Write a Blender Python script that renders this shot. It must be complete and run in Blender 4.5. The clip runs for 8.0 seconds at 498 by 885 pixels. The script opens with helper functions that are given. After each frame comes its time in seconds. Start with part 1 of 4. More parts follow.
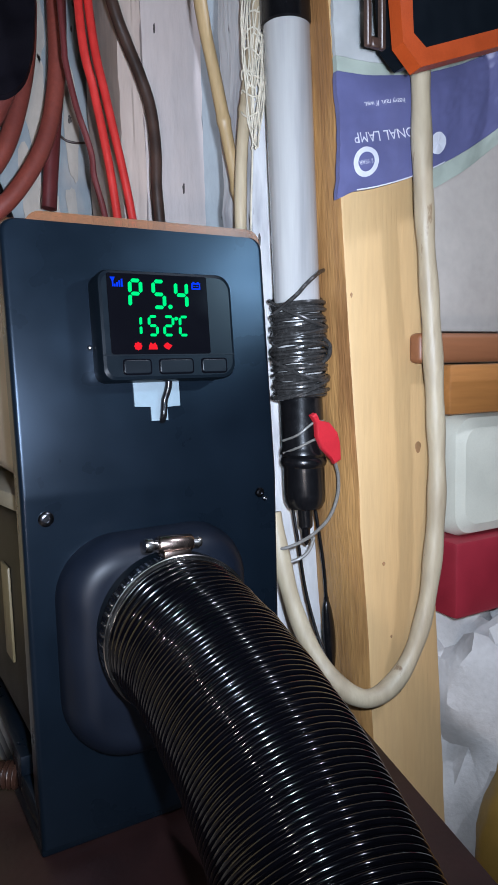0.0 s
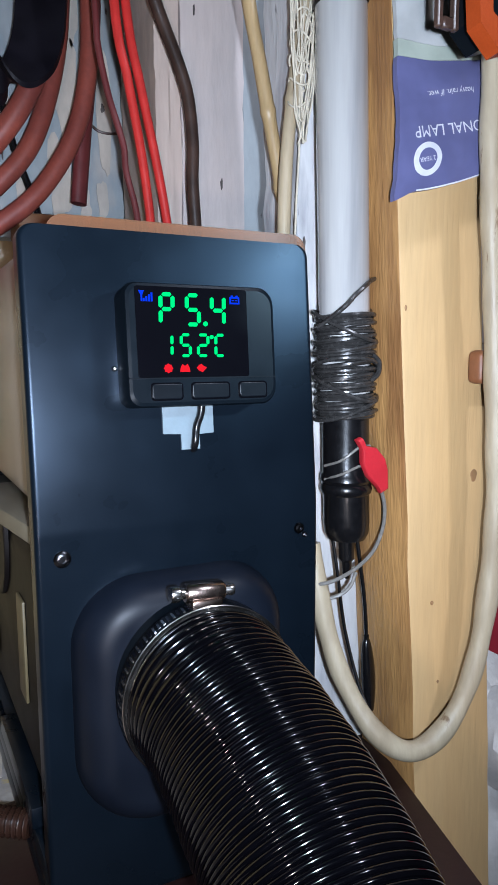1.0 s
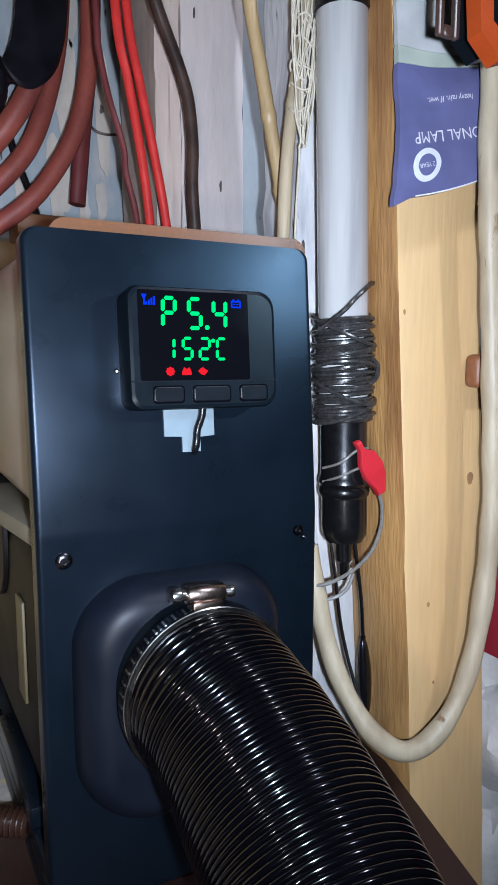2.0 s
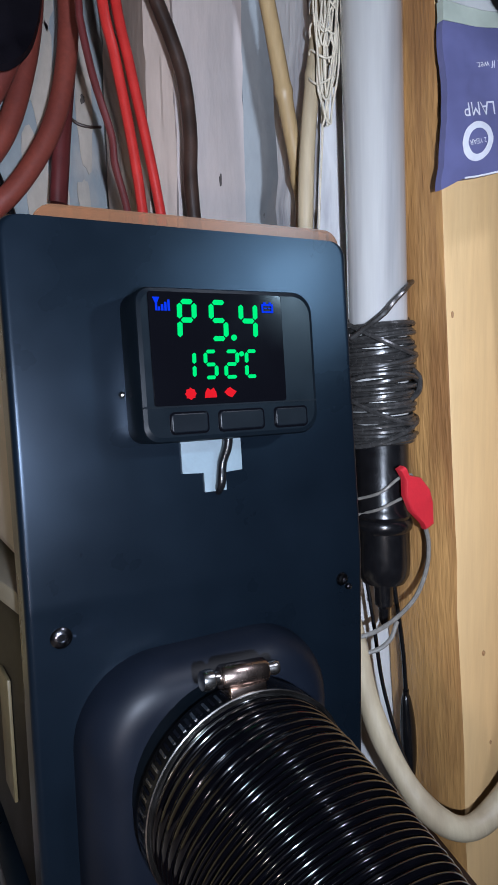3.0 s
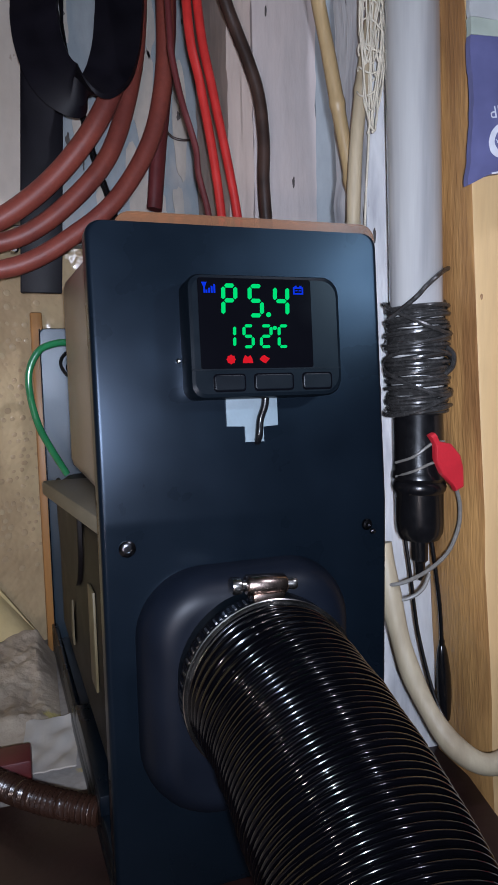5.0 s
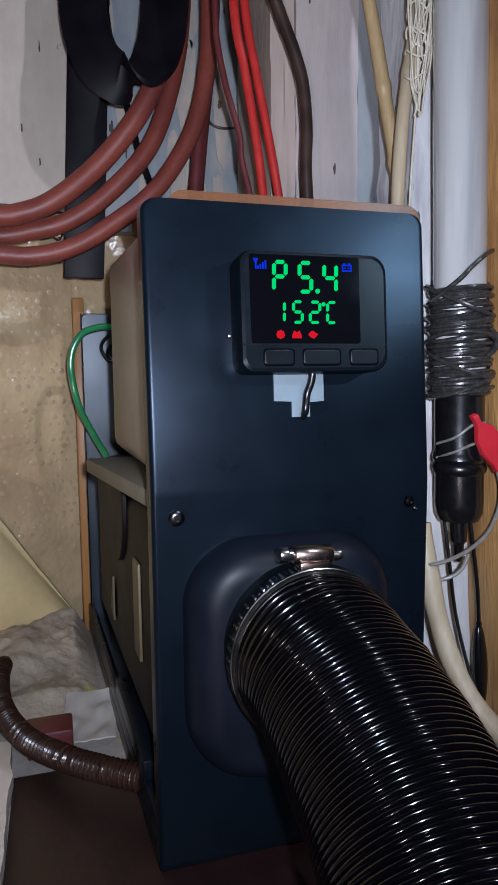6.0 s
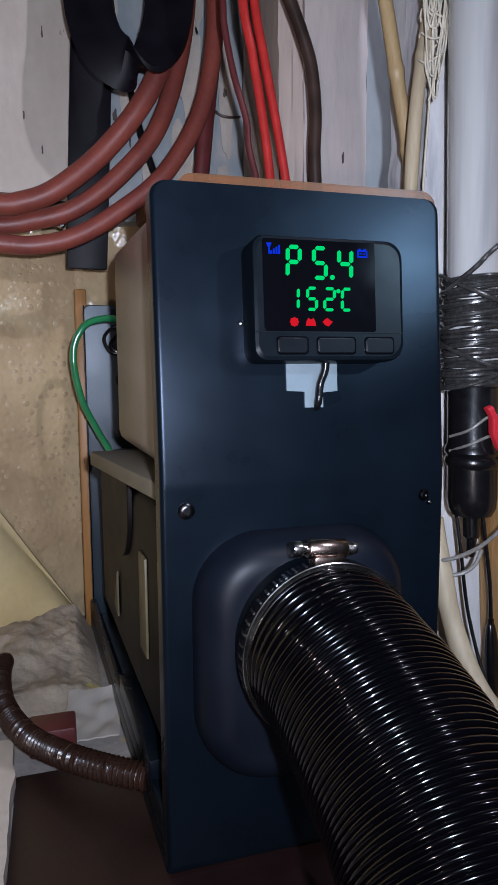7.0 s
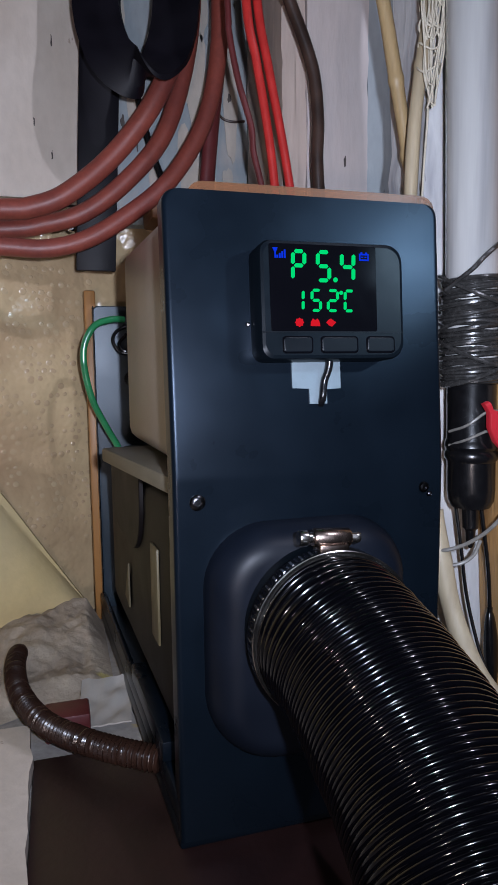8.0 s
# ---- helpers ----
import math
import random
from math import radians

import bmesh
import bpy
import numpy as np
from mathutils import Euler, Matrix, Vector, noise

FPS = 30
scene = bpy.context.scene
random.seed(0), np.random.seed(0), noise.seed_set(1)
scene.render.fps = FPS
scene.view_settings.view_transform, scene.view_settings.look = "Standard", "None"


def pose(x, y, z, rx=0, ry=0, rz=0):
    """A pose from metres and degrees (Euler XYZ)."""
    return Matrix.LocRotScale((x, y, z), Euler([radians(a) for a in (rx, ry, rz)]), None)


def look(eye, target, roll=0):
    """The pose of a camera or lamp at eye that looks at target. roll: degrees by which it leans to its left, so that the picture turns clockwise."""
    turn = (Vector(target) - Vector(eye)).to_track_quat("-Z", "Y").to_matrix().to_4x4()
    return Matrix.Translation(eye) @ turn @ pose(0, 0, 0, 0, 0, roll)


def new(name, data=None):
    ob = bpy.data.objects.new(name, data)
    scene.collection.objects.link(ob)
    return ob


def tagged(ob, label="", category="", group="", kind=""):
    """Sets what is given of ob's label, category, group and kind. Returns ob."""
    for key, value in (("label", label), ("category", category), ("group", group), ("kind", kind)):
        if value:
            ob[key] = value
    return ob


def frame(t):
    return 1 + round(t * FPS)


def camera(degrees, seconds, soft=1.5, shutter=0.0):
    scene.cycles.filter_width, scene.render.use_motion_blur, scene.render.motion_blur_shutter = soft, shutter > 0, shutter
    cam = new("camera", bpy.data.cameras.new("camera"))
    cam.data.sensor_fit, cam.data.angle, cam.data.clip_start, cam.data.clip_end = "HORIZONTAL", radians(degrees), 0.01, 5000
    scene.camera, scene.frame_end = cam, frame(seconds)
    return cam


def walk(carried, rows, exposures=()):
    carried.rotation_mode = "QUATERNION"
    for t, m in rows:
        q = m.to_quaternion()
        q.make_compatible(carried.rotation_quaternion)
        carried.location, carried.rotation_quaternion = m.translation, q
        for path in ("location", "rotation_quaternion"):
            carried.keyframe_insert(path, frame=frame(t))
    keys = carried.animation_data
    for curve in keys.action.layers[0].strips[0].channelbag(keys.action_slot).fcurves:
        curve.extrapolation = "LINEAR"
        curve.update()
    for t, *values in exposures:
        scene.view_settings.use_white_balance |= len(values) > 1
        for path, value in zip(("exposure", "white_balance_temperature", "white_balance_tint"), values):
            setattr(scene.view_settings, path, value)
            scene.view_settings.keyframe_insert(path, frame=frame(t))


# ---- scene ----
cam = camera(41.8, 8.0)
PATH = [
    (0, (-0.131, -0.35, 0.276), (0.815, 1.398, 0.055), -1.4),
    (0.5, (-0.118, -0.33, 0.291), (0.795, 1.438, 0.093), -1.2),
    (1, (-0.116, -0.31, 0.294), (0.749, 1.476, 0.042), -0.3),
    (1.5, (-0.122, -0.318, 0.296), (0.757, 1.46, 0.041), 0.1),
    (2.8, (-0.115, -0.257, 0.296), (0.799, 1.507, 0.06), -0.9),
    (3, (-0.113, -0.242, 0.299), (0.828, 1.508, 0.075), -1.3),
    (3.5, (-0.093, -0.252, 0.303), (0.721, 1.562, 0.083), -1.4),
    (4, (-0.084, -0.294, 0.297), (0.639, 1.56, 0.101), -2.7),
    (4.5, (-0.094, -0.307, 0.29), (0.566, 1.57, 0.087), -2.3),
    (5, (-0.106, -0.311, 0.285), (0.525, 1.574, 0.064), -1.1),
    (5.2, (-0.112, -0.317, 0.285), (0.487, 1.58, 0.079), -1.1),
    (6.5, (-0.121, -0.311, 0.269), (0.438, 1.595, 0.028), -0.4),
    (7, (-0.124, -0.305, 0.27), (0.443, 1.598, 0.034), -0.3),
    (7.5, (-0.13, -0.319, 0.271), (0.406, 1.595, 0.046), -0.4),
    (8, (-0.131, -0.32, 0.27), (0.427, 1.586, 0.03), -0.6),
]
walk(cam, [(t, look(eye, target, roll)) for t, eye, target, roll in PATH],
     [(0.0, 0.18, 5640, 12), (1.7, 0.21, 5600, 12), (3.0, -0.06, 5700, 14), (5.0, -0.36, 5760, 17), (6.5, -0.40, 5760, 18), (8.0, -0.40, 5760, 18)])

# ---- world and lamps ----
world = bpy.data.worlds.new("world")
scene.world = world
world.use_nodes = True
world.node_tree.nodes["Background"].inputs[0].default_value = (0.75, 0.82, 1.0, 1)
world.node_tree.nodes["Background"].inputs[1].default_value = 0.05


def area_lamp(name, eye, target, size, watts, colour):
    data = bpy.data.lights.new(name, "AREA")
    data.shape, data.size, data.energy, data.color = "DISK", size, watts, colour
    ob = new(name, data)
    ob.matrix_world = look(eye, target)
    return ob


def spot_lamp(name, eye, target, radius, watts, colour, cone, blend):
    data = bpy.data.lights.new(name, "SPOT")
    data.shadow_soft_size, data.energy, data.color = radius, watts, colour
    data.spot_size, data.spot_blend = radians(cone), blend
    ob = new(name, data)
    ob.matrix_world = look(eye, target)
    return ob


spot_lamp("hand_torch", (-0.106, -0.345, 0.290), (0.02, 0.1, 0.305), 0.006, 14.0, (0.88, 0.94, 1.0), 125, 1.0)
spot_lamp("work_light", (0.430, -0.600, 0.540), (0.0, 0.018, 0.333), 0.02, 14.0, (0.64, 0.90, 1.0), 13.2, 0.25)
area_lamp("ceiling_lamp", (0.55, -0.83, 1.38), (0.10, 0.0, 0.2), 0.04, 9.0, (0.98, 0.97, 1.0))
area_lamp("warm_lamp", (-0.30, -0.66, 0.12), (-0.05, 0.1, 0.15), 0.03, 1.4, (1.0, 0.80, 0.66))


# ---- materials ----
def mat(name, colour, rough=0.5, metal=0.0, scale=60.0, vary=0.25, bump=0.15, fine=900.0, dist=0.0006, coat=0.0,
        stretch=(1, 1, 1), second=None, spots=0.5, random_piece=0.0, trans=0.0, glow=None, glow_power=0.0, spec=0.5, flecks=None, fleck_scale=40.0, fleck_at=0.64, cells=0.0, spread=0.08, edge=0.18):
    """A surface with colour variation at two scales and fine relief."""
    m = bpy.data.materials.new(name)
    m.use_nodes = True
    nt = m.node_tree
    bsdf = nt.nodes["Principled BSDF"]
    link = nt.links.new
    co = nt.nodes.new("ShaderNodeTexCoord")
    mp = nt.nodes.new("ShaderNodeMapping")
    mp.inputs["Scale"].default_value = stretch
    link(co.outputs["Object"], mp.inputs["Vector"])
    n1 = nt.nodes.new("ShaderNodeTexNoise")
    n1.inputs["Scale"].default_value, n1.inputs["Detail"].default_value = scale, 6
    n2 = nt.nodes.new("ShaderNodeTexNoise")
    n2.inputs["Scale"].default_value, n2.inputs["Detail"].default_value = fine, 4
    link(mp.outputs[0], n1.inputs["Vector"])
    link(mp.outputs[0], n2.inputs["Vector"])
    ramp = nt.nodes.new("ShaderNodeValToRGB")
    dark = second or tuple(c * (1 - vary) for c in colour)
    ramp.color_ramp.elements[0].position, ramp.color_ramp.elements[0].color = spots - edge, (*dark, 1)
    ramp.color_ramp.elements[1].position, ramp.color_ramp.elements[1].color = spots + edge, (*colour, 1)
    link(n1.outputs[0], ramp.inputs[0])
    mix = nt.nodes.new("ShaderNodeMix")
    mix.data_type, mix.blend_type = "RGBA", "MULTIPLY"
    mix.inputs[0].default_value = vary
    link(ramp.outputs[0], mix.inputs[6])
    link(n2.outputs[0], mix.inputs[7])
    out = mix.outputs[2]
    if flecks:
        n3 = nt.nodes.new("ShaderNodeTexNoise")
        n3.inputs["Scale"].default_value, n3.inputs["Detail"].default_value, n3.inputs["Roughness"].default_value = fleck_scale, 8, 0.62
        link(mp.outputs[0], n3.inputs["Vector"])
        step = nt.nodes.new("ShaderNodeMapRange")
        step.inputs[1].default_value, step.inputs[2].default_value = fleck_at, fleck_at + 0.035
        link(n3.outputs[0], step.inputs[0])
        chip = nt.nodes.new("ShaderNodeMix")
        chip.data_type = "RGBA"
        chip.inputs[7].default_value = (*flecks, 1)
        link(step.outputs[0], chip.inputs[0])
        link(out, chip.inputs[6])
        out = chip.outputs[2]
    if random_piece:
        info = nt.nodes.new("ShaderNodeObjectInfo")
        hsv = nt.nodes.new("ShaderNodeHueSaturation")
        mr = nt.nodes.new("ShaderNodeMapRange")
        mr.inputs[3].default_value, mr.inputs[4].default_value = 1 - random_piece, 1 + random_piece
        link(info.outputs["Random"], mr.inputs[0])
        link(mr.outputs[0], hsv.inputs["Value"])
        link(out, hsv.inputs["Color"])
        out = hsv.outputs[0]
    link(out, bsdf.inputs["Base Color"])
    rr = nt.nodes.new("ShaderNodeMapRange")
    rr.inputs[3].default_value, rr.inputs[4].default_value = max(0.02, rough - spread), min(1, rough + spread)
    link(n1.outputs[0], rr.inputs[0])
    link(rr.outputs[0], bsdf.inputs["Roughness"])
    if bump:
        b = nt.nodes.new("ShaderNodeBump")
        b.inputs["Strength"].default_value, b.inputs["Distance"].default_value = bump, dist
        if cells:
            vor = nt.nodes.new("ShaderNodeTexVoronoi")
            vor.feature = "SMOOTH_F1"
            vor.inputs["Scale"].default_value, vor.inputs["Smoothness"].default_value = cells, 0.4
            link(mp.outputs[0], vor.inputs["Vector"])
            both = nt.nodes.new("ShaderNodeMath")
            both.operation = "SUBTRACT"
            soft = nt.nodes.new("ShaderNodeMath")
            soft.operation = "MULTIPLY"
            soft.inputs[1].default_value = 0.35
            link(n2.outputs[0], soft.inputs[0])
            link(soft.outputs[0], both.inputs[0])
            link(vor.outputs["Distance"], both.inputs[1])
            link(both.outputs[0], b.inputs["Height"])
        else:
            link(n2.outputs[0], b.inputs["Height"])
        link(b.outputs[0], bsdf.inputs["Normal"])
        if coat and cells:
            link(b.outputs[0], bsdf.inputs["Coat Normal"])
    bsdf.inputs["Metallic"].default_value = metal
    bsdf.inputs["Specular IOR Level"].default_value = spec
    bsdf.inputs["Coat Weight"].default_value = coat
    bsdf.inputs["Transmission Weight"].default_value = trans
    if glow:
        bsdf.inputs["Emission Color"].default_value = (*glow, 1)
        bsdf.inputs["Emission Strength"].default_value = glow_power
    return m


M_PANEL = mat("blue_black_powder_coat", (0.0066, 0.0118, 0.0195), 0.29, 0.5, 25, 0.25, 0.08, 2600, 0.0002, spec=0.16)
M_CASE = mat("black_case_plastic", (0.0035, 0.0055, 0.008), 0.31, 0, 80, 0.2, 0.05, 3000, 0.0001, spec=0.08)
M_BUTTON = mat("black_button_rubber", (0.003, 0.004, 0.006), 0.36, 0, 80, 0.2, 0.06, 3000, 0.0001, spec=0.10)
M_SCREEN = mat("black_screen_glass", (0.002, 0.002, 0.003), 0.03, 0, 40, 0.1, 0)
M_GREEN = mat("green_led", (0.0, 0.01, 0.004), 0.6, bump=0, glow=(0.015, 1.0, 0.20), glow_power=0.95, spec=0.0)
M_RED = mat("red_led", (0.01, 0.0, 0.0), 0.6, bump=0, glow=(1.0, 0.015, 0.025), glow_power=0.85, spec=0.0)
M_BLUE = mat("blue_led", (0.0, 0.0, 0.01), 0.6, bump=0, glow=(0.015, 0.06, 1.0), glow_power=0.8, spec=0.0)
M_LABEL = mat("white_adhesive", (0.15, 0.19, 0.215), 0.5, 0, 90, 0.15, 0.05)
M_STEEL = mat("bright_steel", (0.62, 0.60, 0.57), 0.22, 1.0, 120, 0.3, 0.1, 1500, 0.0002)
M_BAND = mat("dark_steel_band", (0.05, 0.05, 0.055), 0.28, 1.0, 120, 0.3, 0.1, 1500, 0.0002)
M_BOSS = mat("black_moulded_plastic", (0.004, 0.006, 0.011), 0.45, 0, 50, 0.2, 0.08, 2600, 0.0002, spec=0.17)
M_DUCT = mat("glossy_black_duct", (0.0010, 0.0010, 0.0016), 0.095, 0, 120, 0.3, 0.03, 700, 0.0002, spec=0.44, spread=0.015)
M_TANK = mat("beige_tank_plastic", (0.27, 0.225, 0.185), 0.32, 0, 30, 0.2, 0.15, 700, 0.0004, flecks=(0.44, 0.40, 0.35), fleck_scale=60, fleck_at=0.70, stretch=(1, 1, 0.4))
M_FLANGE = mat("dull_beige_metal", (0.17, 0.15, 0.11), 0.5, 0, 60, 0.25, 0.1)
M_DARKBOX = mat("dark_brown_plastic", (0.0060, 0.0044, 0.0044), 0.5, 0, 40, 0.3, 0.1, spec=0.12)
M_STRIP = mat("yellowed_tape", (0.11, 0.088, 0.042), 0.5, 0, 90, 0.25, 0.1)
M_BACKPL = mat("blue_grey_steel", (0.024, 0.040, 0.055), 0.36, 0.2, 40, 0.2, 0.08)
M_MDF = mat("orange_brown_board", (0.20, 0.085, 0.03), 0.6, 0, 70, 0.35, 0.2)
def clear_film(name, tint, cover, body):
    """A see-through coloured sheet: tinted light passes, part of it is scattered by the body."""
    m = bpy.data.materials.new(name)
    m.use_nodes = True
    nt = m.node_tree
    bsdf = nt.nodes["Principled BSDF"]
    bsdf.inputs["Base Color"].default_value, bsdf.inputs["Roughness"].default_value = (*body, 1), 0.35
    clear = nt.nodes.new("ShaderNodeBsdfTransparent")
    clear.inputs[0].default_value = (*tint, 1)
    mix = nt.nodes.new("ShaderNodeMixShader")
    mix.inputs[0].default_value = cover
    nt.links.new(clear.outputs[0], mix.inputs[1])
    nt.links.new(bsdf.outputs[0], mix.inputs[2])
    nt.links.new(mix.outputs[0], nt.nodes["Material Output"].inputs["Surface"])
    return m


M_AMBER = clear_film("amber_plastic", (0.72, 0.46, 0.29), 0.45, (0.20, 0.085, 0.032))
M_RUBBER = mat("black_rubber_cable", (0.006, 0.006, 0.007), 0.24, 0, 200, 0.3, 0.1)
M_WIRE = mat("dark_grey_cable", (0.042, 0.041, 0.040), 0.26, 0, 300, 0.4, 0.15)
M_PALEWIRE = mat("grey_cable", (0.20, 0.19, 0.17), 0.35, 0, 300, 0.3, 0.1)
M_REDCABLE = mat("bright_red_cable", (0.62, 0.035, 0.028), 0.38, 0, 80, 0.2, 0.1)
M_REDHOSE = mat("red_brown_rubber_hose", (0.29, 0.066, 0.043), 0.46, 0, 30, 0.4, 0.2, 300, 0.0008, second=(0.19, 0.046, 0.036), spots=0.45)
M_DARKRED = mat("dark_red_cable", (0.15, 0.028, 0.028), 0.45, 0, 60, 0.3, 0.15)
M_BROWN = mat("dark_brown_cable", (0.078, 0.044, 0.032), 0.40, 0, 40, 0.4, 0.2, second=(0.034, 0.020, 0.015), spots=0.5)
M_CORR = mat("brown_corrugated_plastic", (0.036, 0.017, 0.011), 0.26, 0, 60, 0.3, 0.1)
M_BELT = mat("black_rubber_strap", (0.007, 0.006, 0.010), 0.48, 0, 50, 0.4, 0.15, spec=0.18)
M_BAMBOO = mat("straw_bamboo", (0.47, 0.33, 0.16), 0.42, 0, 55, 0.35, 0.2, 500, 0.0006, stretch=(1, 1, 0.15))
M_BAMBOO_PALE = mat("pale_cane", (0.52, 0.42, 0.27), 0.48, 0, 55, 0.35, 0.2, 500, 0.0006, stretch=(1, 1, 0.15))
M_STRING = mat("cream_string", (0.62, 0.56, 0.44), 0.8, 0, 200, 0.2, 0.2)
M_TUBE = mat("milky_tube", (0.46, 0.455, 0.44), 0.18, 0, 60, 0.22, 0.08, 300, 0.0008, coat=0.5, stretch=(1, 1, 0.06), second=(0.30, 0.30, 0.305), spots=0.42, edge=0.12, flecks=(0.30, 0.28, 0.27), fleck_scale=70, fleck_at=0.69)
M_WOOD = mat("yellow_pine", (0.55, 0.375, 0.18), 0.45, 0, 22, 0.22, 0.3, 330, 0.0008, stretch=(1, 1, 0.10), second=(0.545, 0.345, 0.15), spots=0.45, edge=0.22, flecks=(0.42, 0.24, 0.10), fleck_scale=90, fleck_at=0.70)
M_WOOD_RED = mat("red_brown_wood", (0.30, 0.115, 0.045), 0.50, 0, 26, 0.35, 0.25, 260, 0.0010, stretch=(0.07, 1, 1))
M_WHITEWOOD = mat("weathered_white_paint", (0.62, 0.62, 0.62), 0.6, 0, 40, 0.3, 0.5, 220, 0.0014, stretch=(1, 1, 0.2), second=(0.40, 0.40, 0.42), spots=0.40, edge=0.06, flecks=(0.13, 0.12, 0.12), fleck_scale=60, fleck_at=0.645)
M_PINK = mat("pinkish_white_paint", (0.62, 0.535, 0.495), 0.55, 0, 20, 0.2, 0.5, 180, 0.0014, stretch=(1, 1, 0.22), second=(0.50, 0.455, 0.44), spots=0.42, edge=0.12, flecks=(0.74, 0.70, 0.67), fleck_scale=60, fleck_at=0.68)
M_BLUEWALL = mat("pale_blue_grey_paint", (0.33, 0.365, 0.38), 0.58, 0, 17, 0.25, 0.5, 150, 0.0014, stretch=(1, 1, 0.45), second=(0.46, 0.42, 0.385), spots=0.40, edge=0.05, flecks=(0.09, 0.08, 0.08), fleck_scale=38, fleck_at=0.655)
M_CREAM = mat("cream_painted_board", (0.61, 0.535, 0.455), 0.55, 0, 10, 0.2, 0.45, 120, 0.0014, second=(0.52, 0.44, 0.36), spots=0.40, edge=0.10, flecks=(0.20, 0.13, 0.09), fleck_scale=34, fleck_at=0.67, stretch=(1, 1, 0.6))
M_DIRT = mat("dark_scuff", (0.12, 0.10, 0.09), 0.8, 0, 200, 0.4, 0.1)
M_FOIL = mat("yellowed_bubble_film", (0.64, 0.49, 0.28), 0.24, 0, 9, 0.2, 0.35, 90, 0.0022, coat=0.4, second=(0.47, 0.33, 0.19), spots=0.46, cells=150, spread=0.08)
M_BUBBLE = mat("clear_film_bubble", (0.62, 0.48, 0.29), 0.20, 0, 30, 0.2, 0, second=(0.50, 0.36, 0.21), spec=1.0)
M_FOAM = mat("yellow_foam", (0.74, 0.58, 0.27), 0.75, 0, 12, 0.15, 0.25, 120, 0.002, second=(0.62, 0.50, 0.27))
M_RUBBLE = mat("dusty_foam", (0.54, 0.45, 0.34), 0.85, 0, 30, 0.3, 0.5, 260, 0.002, second=(0.36, 0.29, 0.22), flecks=(0.52, 0.44, 0.17), fleck_scale=16, fleck_at=0.62)
M_MAT = mat("dark_brown_floor_board", (0.026, 0.0085, 0.0075), 0.5, 0, 30, 0.4, 0.2, 200, 0.0008)
M_FLOOR = mat("dirty_grey_floor", (0.50, 0.46, 0.42), 0.7, 0, 25, 0.4, 0.3, 200, 0.001, flecks=(0.48, 0.36, 0.14), fleck_scale=18, fleck_at=0.58)
M_BAG = mat("blue_violet_film", (0.115, 0.118, 0.25), 0.42, 0, 30, 0.15, 0.08, 60, 0.001)
M_BAGPALE = mat("pale_film", (0.52, 0.53, 0.52), 0.35, 0, 30, 0.2, 0.25, 60, 0.002)
M_BAGGREEN = mat("pale_green_film", (0.42, 0.47, 0.40), 0.4, 0, 30, 0.2, 0.2, 60, 0.002)
M_PRINT = mat("white_print", (0.62, 0.63, 0.68), 0.5, 0, 200, 0.1, 0)
M_ORANGE = mat("orange_plastic", (0.33, 0.050, 0.008), 0.40, 0, 60, 0.2, 0.1, spec=0.2)
M_TAG = mat("red_vinyl", (0.48, 0.02, 0.03), 0.38, 0, 60, 0.2, 0.1)
M_CREAMHOSE = mat("aged_cream_hose", (0.44, 0.37, 0.25), 0.50, 0, 60, 0.3, 0.35, 260, 0.0012, second=(0.30, 0.235, 0.15), spots=0.42, flecks=(0.16, 0.10, 0.05), fleck_scale=48, fleck_at=0.625, stretch=(1, 1, 0.25))
M_GREENTUBE = mat("green_fuel_line", (0.03, 0.22, 0.08), 0.12, 0, 60, 0.2, 0.05, coat=0.5)
M_WHITEBOTTLE = mat("off_white_plastic", (0.62, 0.62, 0.52), 0.45, 0, 20, 0.15, 0.1)
M_CRIMSON = mat("crimson_card", (0.30, 0.02, 0.035), 0.45, 0, 40, 0.2, 0.1)
M_CLOTH = mat("crumpled_white_cloth", (0.60, 0.59, 0.57), 0.8, 0, 30, 0.2, 0.4, 200, 0.002)
M_YELLOW = mat("mustard_plastic", (0.48, 0.30, 0.06), 0.45, 0, 30, 0.3, 0.2)
M_ROOM = mat("near_black_room_shell", (0.032, 0.031, 0.030), 0.8, 0, 6, 0.25, 0.3, 80, 0.002)
M_BATTEN = mat("orange_brown_batten", (0.48, 0.23, 0.065), 0.45, 0, 26, 0.30, 0.25, 260, 0.0010, stretch=(1, 1, 0.07))
M_GREYPANEL = mat("grey_beige_panel", (0.48, 0.44, 0.39), 0.6, 0, 12, 0.2, 0.2, 120, 0.001)


# ---- mesh helpers ----
def part(name, bm, material, parent=None, label="", smooth=True, sharp=38):
    me = bpy.data.meshes.new(name)
    bmesh.ops.recalc_face_normals(bm, faces=bm.faces)
    for e in bm.edges:
        e.smooth = e.smooth and e.is_manifold and e.calc_face_angle(0.0) < radians(sharp)
    for f in bm.faces:
        f.smooth = smooth
    bm.to_mesh(me)
    bm.free()
    me.materials.append(material)
    ob = new(name, me)
    if parent:
        ob.parent = parent
    if label:
        ob["label"] = label
    return ob


def thing(name, label, category, group="", kind=""):
    return tagged(new(name), label, category, group, kind)


def box(bm, x0, x1, y0, y1, z0, z1, bevel=0.0, seg=2):
    m = Matrix.Translation(((x0 + x1) / 2, (y0 + y1) / 2, (z0 + z1) / 2)) @ Matrix.Diagonal((x1 - x0, y1 - y0, z1 - z0, 1))
    r = bmesh.ops.create_cube(bm, size=1, matrix=m)
    if bevel:
        es = list({e for v in r["verts"] for e in v.link_edges})
        bmesh.ops.bevel(bm, geom=es, offset=bevel, segments=seg, affect="EDGES", profile=0.5)
    return bm


